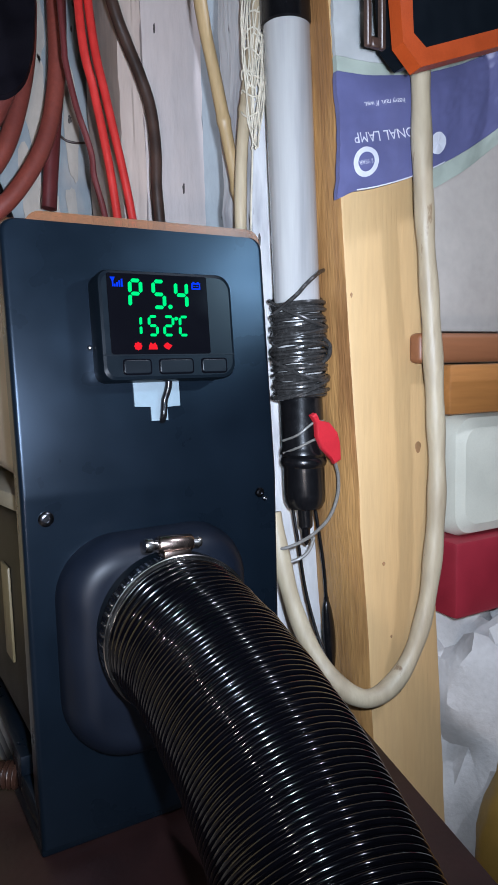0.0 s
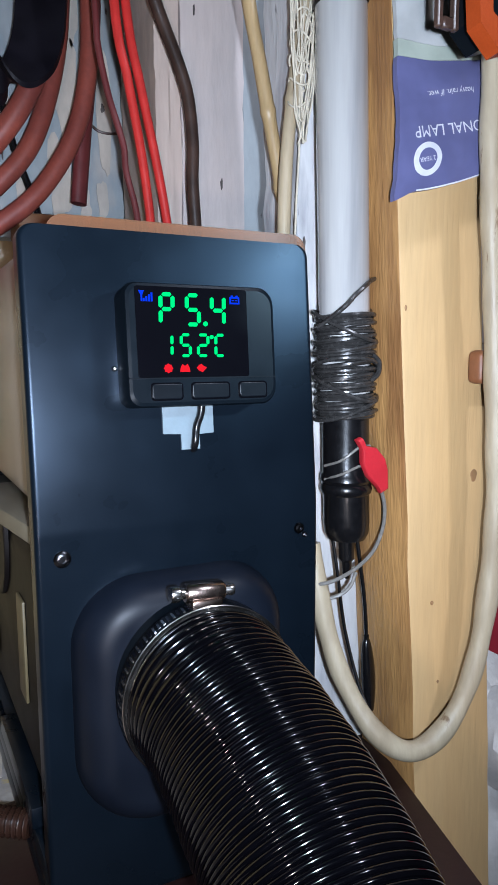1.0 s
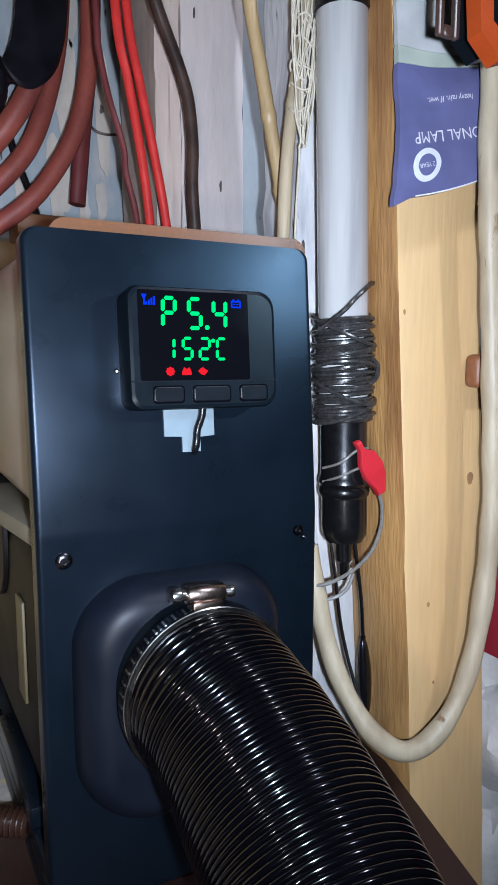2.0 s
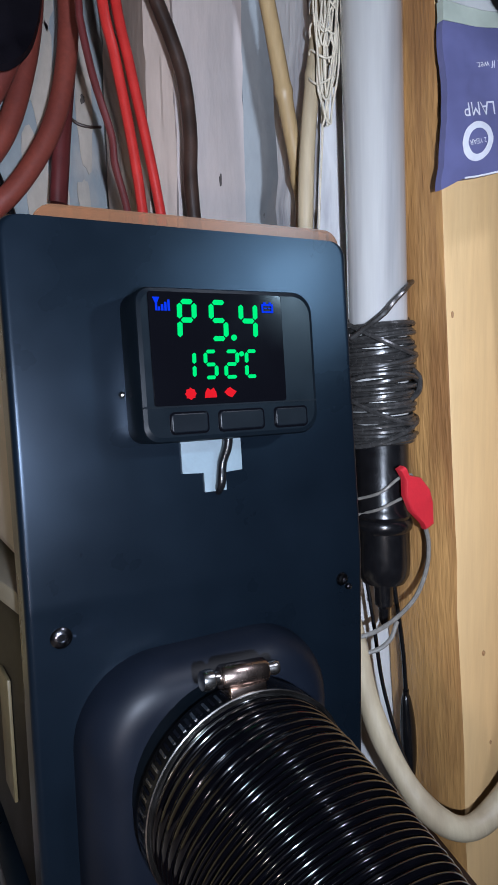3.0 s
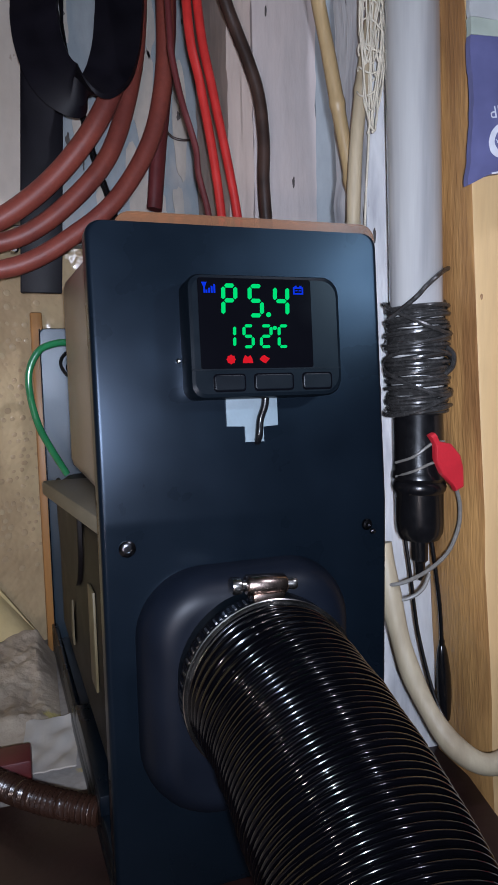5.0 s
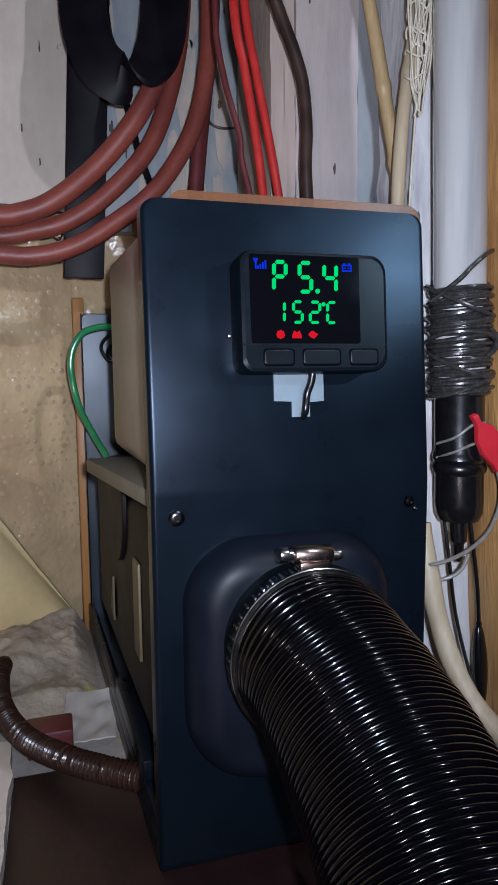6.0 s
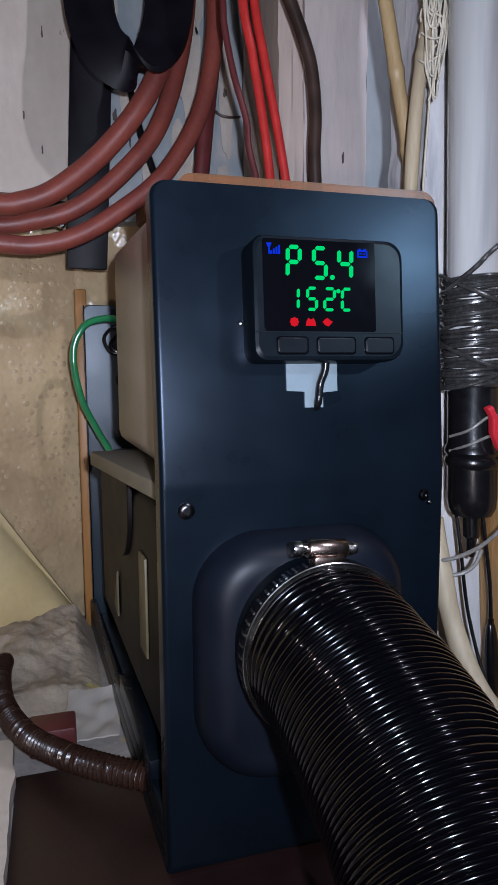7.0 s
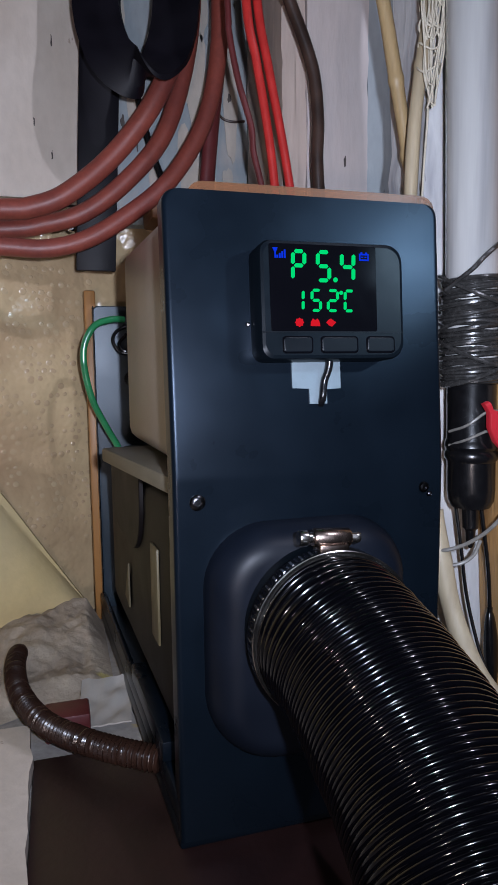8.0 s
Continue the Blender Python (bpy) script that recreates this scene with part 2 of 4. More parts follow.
def bx(x0, x1, y0, y1, z0, z1, bevel=0.0, seg=2):
    return box(bmesh.new(), x0, x1, y0, y1, z0, z1, bevel, seg)


def rounded(w, h, r, n=6):
    """Outline of a rounded rectangle round the origin, as (u, v); r may be four radii, from upper right round to lower right."""
    rs = r if isinstance(r, tuple) else (r,) * 4
    pts = []
    for k, (sx, sy) in enumerate(((1, 1), (-1, 1), (-1, -1), (1, -1))):
        for i in range(n + 1):
            a = radians(90 * k + 90 * i / n)
            pts.append((sx * (w / 2 - rs[k]) + rs[k] * math.cos(a), sy * (h / 2 - rs[k]) + rs[k] * math.sin(a)))
    return pts


def slab(outline, depth, edge=0.0, m=Matrix()):
    """A prism: the outline in x, z; its front at y = 0 and its back at y = depth; edge rounds the front."""
    bm = bmesh.new()
    steps = [(edge, 0.0), (edge * 0.3, edge * 0.3), (0.0, edge)] if edge else [(0.0, 0.0)]
    cx = sum(p[0] for p in outline) / len(outline)
    cz = sum(p[1] for p in outline) / len(outline)
    rx = max(abs(p[0] - cx) for p in outline)
    rz = max(abs(p[1] - cz) for p in outline)
    rings = []
    for inset, y in steps + [(0.0, depth)]:
        rings.append([bm.verts.new(m @ Vector((cx + (u - cx) * (1 - inset / rx), y, cz + (v - cz) * (1 - inset / rz)))) for u, v in outline])
    n = len(outline)
    for a, b in zip(rings, rings[1:]):
        for i in range(n):
            bm.faces.new((a[i], a[(i + 1) % n], b[(i + 1) % n], b[i]))
    for f in (bm.faces.new(rings[0]), bm.faces.new(rings[-1])):
        for e in f.edges:
            e.smooth = False
    return bm


def glide(pts, per=8):
    """A smooth line through the points."""
    p = [Vector(q) for q in pts]
    p = [p[0] * 2 - p[1]] + p + [p[-1] * 2 - p[-2]]
    out = []
    for i in range(1, len(p) - 2):
        for k in range(per):
            t = k / per
            a, b, c, d = p[i - 1:i + 3]
            out.append(0.5 * ((2 * b) + (c - a) * t + (2 * a - 5 * b + 4 * c - d) * t * t + (3 * b - a - 3 * c + d) * t ** 3))
    out.append(p[-2])
    return out


def sweep(bm, line, radius, seg=10, flat=1.0):
    """A closed tube along the line; radius may be a function of the length so far."""
    rings, up, run = [], None, 0.0
    for i, c in enumerate(line):
        d = (line[min(i + 1, len(line) - 1)] - line[max(i - 1, 0)]).normalized()
        if up is None:
            up = d.orthogonal().normalized()
        up = (up - d * up.dot(d)).normalized()
        side = d.cross(up)
        if i:
            run += (c - line[i - 1]).length
        r = radius(run) if callable(radius) else radius
        rings.append([bm.verts.new(c + up * (r * math.cos(2 * math.pi * k / seg)) + side * (r * flat * math.sin(2 * math.pi * k / seg))) for k in range(seg)])
    for a, b in zip(rings, rings[1:]):
        for k in range(seg):
            bm.faces.new((a[k], a[(k + 1) % seg], b[(k + 1) % seg], b[k]))
    bm.faces.new(rings[0][::-1])
    bm.faces.new(rings[-1])
    return bm


def tube(pts, radius, seg=10, per=8, flat=1.0):
    return sweep(bmesh.new(), glide(pts, per), radius, seg, flat)


def lathe(profile, seg=32, m=Matrix()):
    """A body turned about z from (radius, height) pairs."""
    bm = bmesh.new()
    rings = [[bm.verts.new(m @ Vector((r * math.cos(2 * math.pi * k / seg), r * math.sin(2 * math.pi * k / seg), z))) for k in range(seg)] for r, z in profile]
    for a, b in zip(rings, rings[1:]):
        for k in range(seg):
            bm.faces.new((a[k], a[(k + 1) % seg], b[(k + 1) % seg], b[k]))
    bm.faces.new(rings[0][::-1])
    bm.faces.new(rings[-1])
    return bm


def sheet(fn, nu, nv, thick=0.0):
    """A grid of points fn(u, v), u and v from 0 to 1, thickened along y."""
    bm = bmesh.new()
    layers = []
    for off in ((0.0, thick) if thick else (0.0,)):
        layers.append([[bm.verts.new(Vector(fn(i / nu, j / nv)) + Vector((0, off, 0))) for j in range(nv + 1)] for i in range(nu + 1)])
    for g in layers:
        for i in range(nu):
            for j in range(nv):
                bm.faces.new((g[i][j], g[i + 1][j], g[i + 1][j + 1], g[i][j + 1]))
    if thick:
        a, b = layers
        rim = [(i, 0) for i in range(nu)] + [(nu, j) for j in range(nv)] + [(i, nv) for i in range(nu, 0, -1)] + [(0, j) for j in range(nv, 0, -1)]
        for k, p in enumerate(rim):
            q = rim[(k + 1) % len(rim)]
            bm.faces.new((a[p[0]][p[1]], a[q[0]][q[1]], b[q[0]][q[1]], b[p[0]][p[1]]))
    return bm


def wobble(p, amount, scale):
    return noise.noise(Vector(p) * scale) * amount


def skewed(bm):
    """Cuts the east side of a board back towards the front."""
    for v in bm.verts:
        if v.co.x > 0:
            v.co.x += 0.22 * v.co.y
    return bm


# ---- the structure ----
ROOM = (-1.3, 1.2, -1.7, 0.45, -0.55, 1.45)
X0, X1, Y0, Y1, Z0, Z1 = ROOM
# Floor, ceiling and three walls are unseen, near-black to keep reflections low.
tagged(part("floor", bx(X0, X1, Y0, Y1, Z0 - 0.05, Z0), M_ROOM), "unseen near-black floor closing the room", "floor", kind="structure")
tagged(part("ceiling", bx(X0, X1, Y0, Y1, Z1, Z1 + 0.05), M_ROOM), "unseen near-black ceiling closing the room", "ceiling", kind="structure")
tagged(part("wall_south", bx(X0, X1, Y0 - 0.05, Y0, Z0, Z1), M_ROOM), "unseen near-black wall behind the viewer", "wall", kind="structure")
tagged(part("wall_west", bx(X0 - 0.05, X0, Y0, Y1, Z0, Z1), M_ROOM), "unseen near-black side wall", "wall", kind="structure")
tagged(part("wall_east", bx(X1, X1 + 0.05, Y0, Y1, Z0, Z1), M_ROOM), "unseen near-black side wall", "wall", kind="structure")
tagged(part("wall_north", bx(X0, X1, Y1, Y1 + 0.05, Z0, Z1), M_GREYPANEL), "plain grey-beige rear wall", "wall", kind="structure")

shelf = tagged(part("shelf_floor", skewed(bx(-0.60, 0.1585, -0.285, 0.45, -0.045, 0.0, 0.002)), M_FLOOR), "dirty grey shelf on which the heater stands", "shelf", kind="structure")
tagged(part("floor_board", skewed(bx(-0.157, 0.1570, -0.284, 0.116, 0.0005, 0.006, 0.001)), M_MAT), "dark brown board under the black heater", "board", kind="structure")


def white_board():
    def f(u, v):
        y = -0.28 + 0.43 * v
        x = -0.42 + u * (0.270 - 0.010 * v + wobble((v * 3, 0, 1), 0.004, 5))
        return (x, y, 0.013)
    bm = sheet(f, 8, 30)
    r = bmesh.ops.extrude_face_region(bm, geom=bm.faces[:])
    for v in r["geom"]:
        if isinstance(v, bmesh.types.BMVert):
            v.co.z = 0.0005
    return tagged(part("white_board", bm, M_CREAM), "scuffed off-white board lying beside the heater", "board", kind="structure")


white_board()

# rear wall: insulation low down, painted boards above
def film_y(x, z):
    y = 0.405 + min(0.0, (x + 0.09)) * 0.62
    return y + wobble((x, 0, z), 0.012, 14) + wobble((x, 3, z), 0.0030, 45) + wobble((x, 7, z), 0.0008, 110)


def insulation():
    def f(u, v):
        x = -0.62 + 0.60 * u
        z = 0.0 + 0.43 * v
        return (x, film_y(x, z), z)
    return tagged(part("insulation", sheet(f, 170, 190, 0.02), M_FOIL), "glossy yellowed bubble film over wall insulation", "insulation", kind="structure")


def film_bubbles(film):
    """Rows of small air bubbles under the film, some of them burst."""
    pick = random.Random(21)
    bm = bmesh.new()
    for i in range(40):
        for j in range(44):
            if pick.random() < 0.40:
                continue
            x = -0.41 + 0.0080 * (i + 0.5 * (j % 2)) + pick.uniform(-0.0012, 0.0012)
            z = 0.085 + 0.0078 * j + pick.uniform(-0.0012, 0.0012)
            r, h = pick.uniform(0.0020, 0.0038), pick.uniform(0.0004, 0.0009)
            y = film_y(x, z) + 0.0003
            slope = (film_y(x + 0.002, z) - film_y(x - 0.002, z)) / 0.004
            rise = (film_y(x, z + 0.002) - film_y(x, z - 0.002)) / 0.004
            rings = []
            for k in range(3):
                a = math.pi / 2 * k / 3
                rings.append([bm.verts.new((x + r * math.cos(a) * math.cos(q), y + slope * r * math.cos(a) * math.cos(q) + rise * r * math.cos(a) * math.sin(q) - h * math.sin(a), z + r * math.cos(a) * math.sin(q))) for q in [2 * math.pi * n / 10 for n in range(10)]])
            tip = bm.verts.new((x, y - h, z))
            for a, b in zip(rings, rings[1:]):
                for n in range(10):
                    bm.faces.new((a[n], a[(n + 1) % 10], b[(n + 1) % 10], b[n]))
            for n in range(10):
                bm.faces.new((rings[2][n], rings[2][(n + 1) % 10], tip))
    return tagged(part("bubbles", bm, M_BUBBLE, film, sharp=80), "", "", kind="stuff")


film_bubbles(insulation())


def foam_patch():
    """A bare wedge of foam, with a lumpy lower lip."""
    def f(u, v):
        x = -0.46 + 0.35 * u
        top = 0.156 - (x + 0.19) * 1.75
        low = 0.004 + wobble((x, 1, 0), 0.012, 40)
        z = low + (max(top, low + 0.004) - low) * v
        y = 0.392 + min(0.0, (x + 0.09)) * 0.62 - 0.016 * math.sin(math.pi * min(1, v * 1.1)) ** 0.5
        y += wobble((x, 0, z), 0.005, 20) + wobble((x, 5, z), 0.0012, 80)
        return (x, y - (0.012 if v < 0.1 else 0), z)
    return tagged(part("foam_patch", sheet(f, 60, 40, 0.006), M_FOAM), "bare yellow foam with a lumpy lower lip", "insulation", kind="structure")


foam_patch()


def painted_board(name, x0, x1, y, z0, z1, thick, material, label, rough_edge=0.0015):
    def f(u, v):
        z = z0 + (z1 - z0) * v
        e = wobble((z, u * 9, x0), rough_edge, 60) if u in (0, 1) else 0
        return (x0 + (x1 - x0) * u + e, y + wobble((u * 3, z * 4, x0), 0.0012, 3), z)
    return tagged(part(name, sheet(f, 10, 50, thick), material), label, "wall board", kind="structure")


painted_board("wall_board_cream", -0.62, -0.083, 0.352, 0.428, 0.95, 0.02, M_CREAM, "cream painted wall board with scratches and chips")
painted_board("wall_board_blue", -0.082, 0.075, 0.352, 0.408, 0.95, 0.02, M_BLUEWALL, "pale blue-grey painted wall board with peeling patches")
M_PEACH = mat("old_peach_board", (0.57, 0.455, 0.385), 0.6, 0, 24, 0.25, 0.5, 180, 0.0014, stretch=(1, 1, 0.16), second=(0.47, 0.385, 0.335), spots=0.42, edge=0.10, flecks=(0.24, 0.21, 0.19), fleck_scale=60, fleck_at=0.68)
painted_board("wall_board_peach", 0.060, 0.0815, 0.2235, 0.396, 0.95, 0.10, M_PEACH, "peach painted board edge with fine cracks")
painted_board("wall_board_pink", 0.0818, 0.138, 0.222, 0.396, 0.95, 0.10, M_PINK, "pinkish white painted board with brush marks")
painted_board("wall_board_grey", 0.1385, 0.250, 0.224, -0.0, 0.95, 0.02, M_BLUEWALL, "bluish board showing in a narrow gap")
painted_board("wall_post_white", 0.107, 0.170, 0.078, 0.0, 0.95, 0.045, M_WHITEWOOD, "weathered white painted post with rough edges", 0.003)

# pine post: a narrow flank and a broad face
bm = bx(0.1450, 0.2140, 0.014, 0.076, -0.25, 0.95, 0.0025, 2)
bmesh.ops.subdivide_edges(bm, edges=[e for e in bm.edges if abs(e.verts[0].co.z - e.verts[1].co.z) > 0.3], cuts=40)
for v in bm.verts:
    v.co.x += wobble((v.co.x, v.co.y, v.co.z), 0.0015, 22) - (v.co.z - 0.309) * 0.068
    v.co.y += wobble((v.co.x + 3, v.co.y, v.co.z), 0.0015, 22)
# The west flank takes a second pine colour, browner than the broad face.
M_FLANK = mat("brown_flank_pine", (0.52, 0.285, 0.095), 0.5, 0, 40, 0.45, 0.6, 420, 0.0014, stretch=(1, 1, 0.12), second=(0.28, 0.135, 0.045), spots=0.47, edge=0.10, flecks=(0.16, 0.08, 0.03), fleck_scale=70, fleck_at=0.66)
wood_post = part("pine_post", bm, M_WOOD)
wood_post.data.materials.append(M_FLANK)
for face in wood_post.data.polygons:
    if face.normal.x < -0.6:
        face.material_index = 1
tagged(wood_post, "planed yellow pine post with knots and stains", "post", kind="structure")

# ---- the heater ----
heater = thing("air_heater", "black boxed diesel air heater standing on a brown board", "heater")
LEAN_BACK = 0.085
CREASE = 0.212
TOP = 0.357


def panel_y(z):
    return (z - CREASE) * LEAN_BACK if z > CREASE else 0.0


def front_panel():
    """One folded steel sheet: upright below the crease, leaning back above it, with rounded corners."""
    bm = bmesh.new()
    w, th, r = 0.0775, 0.0018, 0.007
    zs = [0.014, 0.05, 0.10, 0.15, CREASE - 0.006, CREASE - 0.002, CREASE, CREASE + 0.002, CREASE + 0.006, 0.25, 0.30, 0.33]
    zs += [TOP - r + r * math.sin(radians(a)) for a in range(0, 91, 15)]
    rows = []
    for z in zs:
        k = max(0.0, (z - (TOP - r)) / r)
        half = w - r * (1 - math.sqrt(max(0.0, 1 - k * k)))
        yy = panel_y(z)
        turn = [(0.0026 * (1 - math.cos(radians(a))), 0.0026 * (1 - math.sin(radians(a)))) for a in (0, 18, 36, 54, 72, 90)] + [(0.0034, 0), (0.0060, 0)]
        xs = [-half + i for i, _ in turn] + [0] + [half - i for i, _ in turn[::-1]]
        ys = [q for _, q in turn] + [0] + [q for _, q in turn[::-1]]
        rows.append([bm.verts.new((x, yy + q, z)) for x, q in zip(xs, ys)])
    for a, b in zip(rows, rows[1:]):
        for i in range(16):
            bm.faces.new((a[i], a[i + 1], b[i + 1], b[i]))
    top = rows[-1]
    back = [bm.verts.new(v.co + Vector((0, 0.006, 0.0))) for v in top]
    for i in range(16):
        bm.faces.new((top[i], top[i + 1], back[i + 1], back[i]))
    for side in (0, 16):
        prev = None
        for row in rows:
            q = bm.verts.new(row[side].co + Vector((0, 0.012, 0)))
            if prev:
                bm.faces.new((prev[0], row[side], q, prev[1]))
            prev = (row[side], q)
    return part("front_panel", bm, M_PANEL, heater, "satin black folded steel front panel", sharp=30)


panel = front_panel()


def flare(bm):
    """The body widens slightly to the west towards its rear."""
    for v in bm.verts:
        v.co.x -= 0.055 * v.co.y
    return bm


part("backing_board", slab([(u + 0.0115, v + 0.1885) for u, v in rounded(0.147, 0.354, (0.009, 0.009, 0.003, 0.003))], 0.004, 0, Matrix.Translation((0, 0.028, 0))), M_AMBER, heater, "see-through amber sheet behind the panel")
part("tank", flare(bx(-0.0690, 0.074, 0.034, 0.190, 0.2135, 0.354, 0.010, 3)), M_TANK, heater, "translucent beige fuel tank")
bm = bx(-0.068, 0.070, 0.005, 0.178, 0.198, 0.2085, 0.002)
for v in bm.verts:
    if v.co.x < 0:
        v.co.x -= 0.185 * v.co.y
part("flange", bm, M_FLANGE, heater, "dull beige ledge under the tank")
part("burner_box", flare(bx(-0.072, 0.070, 0.006, 0.290, 0.050, 0.1975, 0.016, 4)), M_DARKBOX, heater, "dark brown burner housing")
part("burner_flap", flare(slab([(u, v + 0.168) for u, v in rounded(0.135, 0.062, (0.004, 0.004, 0.040, 0.040), 8)], 0.003, 0.001, Matrix.Translation((-0.0752, 0.182, 0)) @ pose(0, 0, 0, 0, 0, -90))), M_DARKBOX, heater, "rounded dark brown flap")
part("label_strip", flare(bx(-0.0740, -0.0722, 0.066, 0.086, 0.097, 0.158, 0.0006)), M_STRIP, heater, "yellowed label strip")
part("label_strip", slab([(0, 0), (0.03, 0), (0.0, 0.035)], 0.0012, 0, Matrix.Translation((-0.0830, 0.178, 0.082)) @ pose(0, 0, 0, 0, 0, 90)), M_STRIP, heater, "yellowed label strip")
part("base_tray", flare(bx(-0.0772, 0.0765, 0.004, 0.352, 0.0065, 0.020, 0.002)), M_PANEL, heater)
part("base_rail", flare(bx(-0.0775, -0.0715, 0.006, 0.352, 0.0205, 0.036, 0.002)), M_PANEL, heater)
part("bracket", flare(bx(-0.0785, -0.066, 0.040, 0.150, 0.0365, 0.049, 0.001)), M_PANEL, heater)
rear = part("rear_panel", slab([(u - 0.009, v + 0.169) for u, v in rounded(0.170, 0.320, (0.006, 0.006, 0.002, 0.002))], 0.003, 0.001, Matrix.Translation((0, 0.360, 0))), M_BACKPL, heater, "blue-grey steel rear panel")
part("rear_edge", bx(-0.0942, -0.0930, 0.350, 0.364, 0.010, 0.328, 0.0004), M_PANEL, heater)

# screws on the panel
def screw(x, z, r, parent, mat_=M_STEEL):
    y = panel_y(z)
    bm = lathe([(r, 0.0), (r, 0.0008), (r * 0.8, 0.0017), (r * 0.45, 0.0020), (r * 0.42, 0.0010), (0.0002, 0.0010)], 18, Matrix.Translation((x, y + 0.0003, z)) @ pose(0, 0, 0, 90))
    return part("screw", bm, mat_, parent)


M_WORM = mat("warm_worn_steel", (0.56, 0.44, 0.38), 0.26, 1.0, 160, 0.4, 0.15, 1500, 0.0002)
M_RAIL = mat("orange_timber", (0.52, 0.22, 0.055), 0.5, 0, 26, 0.35, 0.25, 260, 0.0010, stretch=(0.07, 1, 1))
M_BLACKSCREW = mat("blackened_screw", (0.10, 0.10, 0.11), 0.25, 1.0, 200, 0.3, 0.1)
screw(-0.065, 0.200, 0.0042, heater, M_BLACKSCREW)
screw(0.065, 0.200, 0.0032, heater, M_BLACKSCREW)
screw(0.0685, 0.196, 0.0016, heater, M_BLACKSCREW)
screw(-0.0355, 0.290, 0.0014, heater)

# controller
TILTED = pose(0, 0, 0, -math.degrees(math.atan(LEAN_BACK)), 0, 0)
CC = Matrix.Translation((0.0055, panel_y(0.3012) - 0.0180, 0.3012)) @ TILTED
ctrl = part("controller", slab(rounded(0.0785, 0.0590, (0.0085, 0.006, 0.006, 0.0085)), 0.0185, 0.0022, CC), M_CASE, heater, "black plastic controller with a lit display")


def on_ctrl(dx, dz, w, h, r, proud, depth, edge=0.0004):
    return slab([(u + dx, v + dz) for u, v in rounded(w, h, r, 4)], depth, edge, CC @ Matrix.Translation((0, -proud, 0)))


part("cradle", slab(rounded(0.0700, 0.0560, 0.006), 0.004, 0.001, CC @ Matrix.Translation((0.0, 0.0145, 0.0))), M_CASE, heater)
screen = part("screen", on_ctrl(-0.0055, 0.0060, 0.0575, 0.0430, 0.0012, 0.0005, 0.002, 0.0002), M_SCREEN, ctrl, "glossy black display glass")
part("trim_line", on_ctrl(0.0, -0.0158, 0.0770, 0.0007, 0.0002, 0.0003, 0.001, 0), M_BUTTON, ctrl)
for dx, w in ((-0.0205, 0.0150), (0.0020, 0.0195), (0.0250, 0.0150)):
    part("button_groove", on_ctrl(dx, -0.0222, w + 0.0012, 0.0086, 0.0018, 0.0002, 0.001, 0), M_SCREEN, ctrl)
    part("button", on_ctrl(dx, -0.0222, w, 0.0074, 0.0014, 0.0009, 0.002, 0.0005), M_BUTTON, ctrl)

SEGS = {"P": "abefg", "5": "acdfg", "4": "bcfg", "1": "ef", "2": "abdeg", "C": "adef"}


def digit(ch, dx, dz, w, h, t):
    """One seven-segment figure, lower left corner at dx, dz on the controller's face."""
    bm = bmesh.new()
    sl = 0.035

    def seg(x0, z0, x1, z1):
        d = Vector((x1 - x0, z1 - z0)).normalized()
        n = Vector((-d.y, d.x)) * t / 2
        a, b = Vector((x0, z0)) + d * t * 0.30, Vector((x1, z1)) - d * t * 0.30
        ring = [a, a + n + d * t * 0.40, b + n - d * t * 0.40, b, b - n - d * t * 0.40, a - n + d * t * 0.40]
        vs = [[bm.verts.new(CC @ Vector((dx + p.x + sl * p.y, yy, dz + p.y))) for p in ring] for yy in (-0.0011, -0.0006)]
        bm.faces.new(vs[0])
        bm.faces.new(vs[1][::-1])
        for i in range(6):
            bm.faces.new((vs[0][i], vs[0][(i + 1) % 6], vs[1][(i + 1) % 6], vs[1][i]))
    ends = {"a": (0, h, w, h), "b": (w, h, w, h / 2), "c": (w, h / 2, w, 0), "d": (0, 0, w, 0), "e": (0, h / 2, 0, 0), "f": (0, h, 0, h / 2), "g": (0, h / 2, w, h / 2)}
    for k in SEGS[ch]:
        seg(*ends[k])
    return part("digit", bm, M_GREEN, screen, smooth=False)


def dot(dx, dz, r, name, m, n=12, sq=1.0):
    bm = slab([(dx + r * sq * math.cos(2 * math.pi * i / n), dz + r * math.sin(2 * math.pi * i / n)) for i in range(n)], 0.0005, 0, CC @ Matrix.Translation((0, -0.0011, 0)))
    return part(name, bm, m, screen, smooth=False)


digit("P", -0.0224, 0.0098, 0.0060, 0.0140, 0.0019)
digit("5", -0.0092, 0.0098, 0.0062, 0.0140, 0.0019)
digit("4", 0.0038, 0.0098, 0.0064, 0.0140, 0.0019)
dot(0.0004, 0.0102, 0.0012, "decimal_point", M_GREEN)
digit("1", -0.0175, -0.0052, 0.0045, 0.0100, 0.0014)
digit("5", -0.0128, -0.0052, 0.0046, 0.0100, 0.0014)
digit("2", -0.0040, -0.0052, 0.0050, 0.0100, 0.0014)
dot(0.0033, 0.0038, 0.0010, "degree_mark", M_GREEN)
digit("C", 0.0052, -0.0052, 0.0046, 0.0100, 0.0014)
ICONS = (
    [(math.cos(2 * math.pi * i / 24) * (1 + 0.13 * math.cos(16 * math.pi * i / 24)), math.sin(2 * math.pi * i / 24) * (1 + 0.13 * math.cos(16 * math.pi * i / 24))) for i in range(24)],
    [(-1.2, -0.85), (1.2, -0.85), (1.05, 0.15), (0.60, 0.95), (0.18, 0.60), (-0.18, 0.60), (-0.60, 0.95), (-1.05, 0.15)],
    [(-1.25, 0.05), (-0.55, 0.75), (-0.05, 0.95), (0.45, 0.55), (1.25, 0.10), (0.65, -0.50), (0.20, -0.95), (-0.55, -0.65)],
)
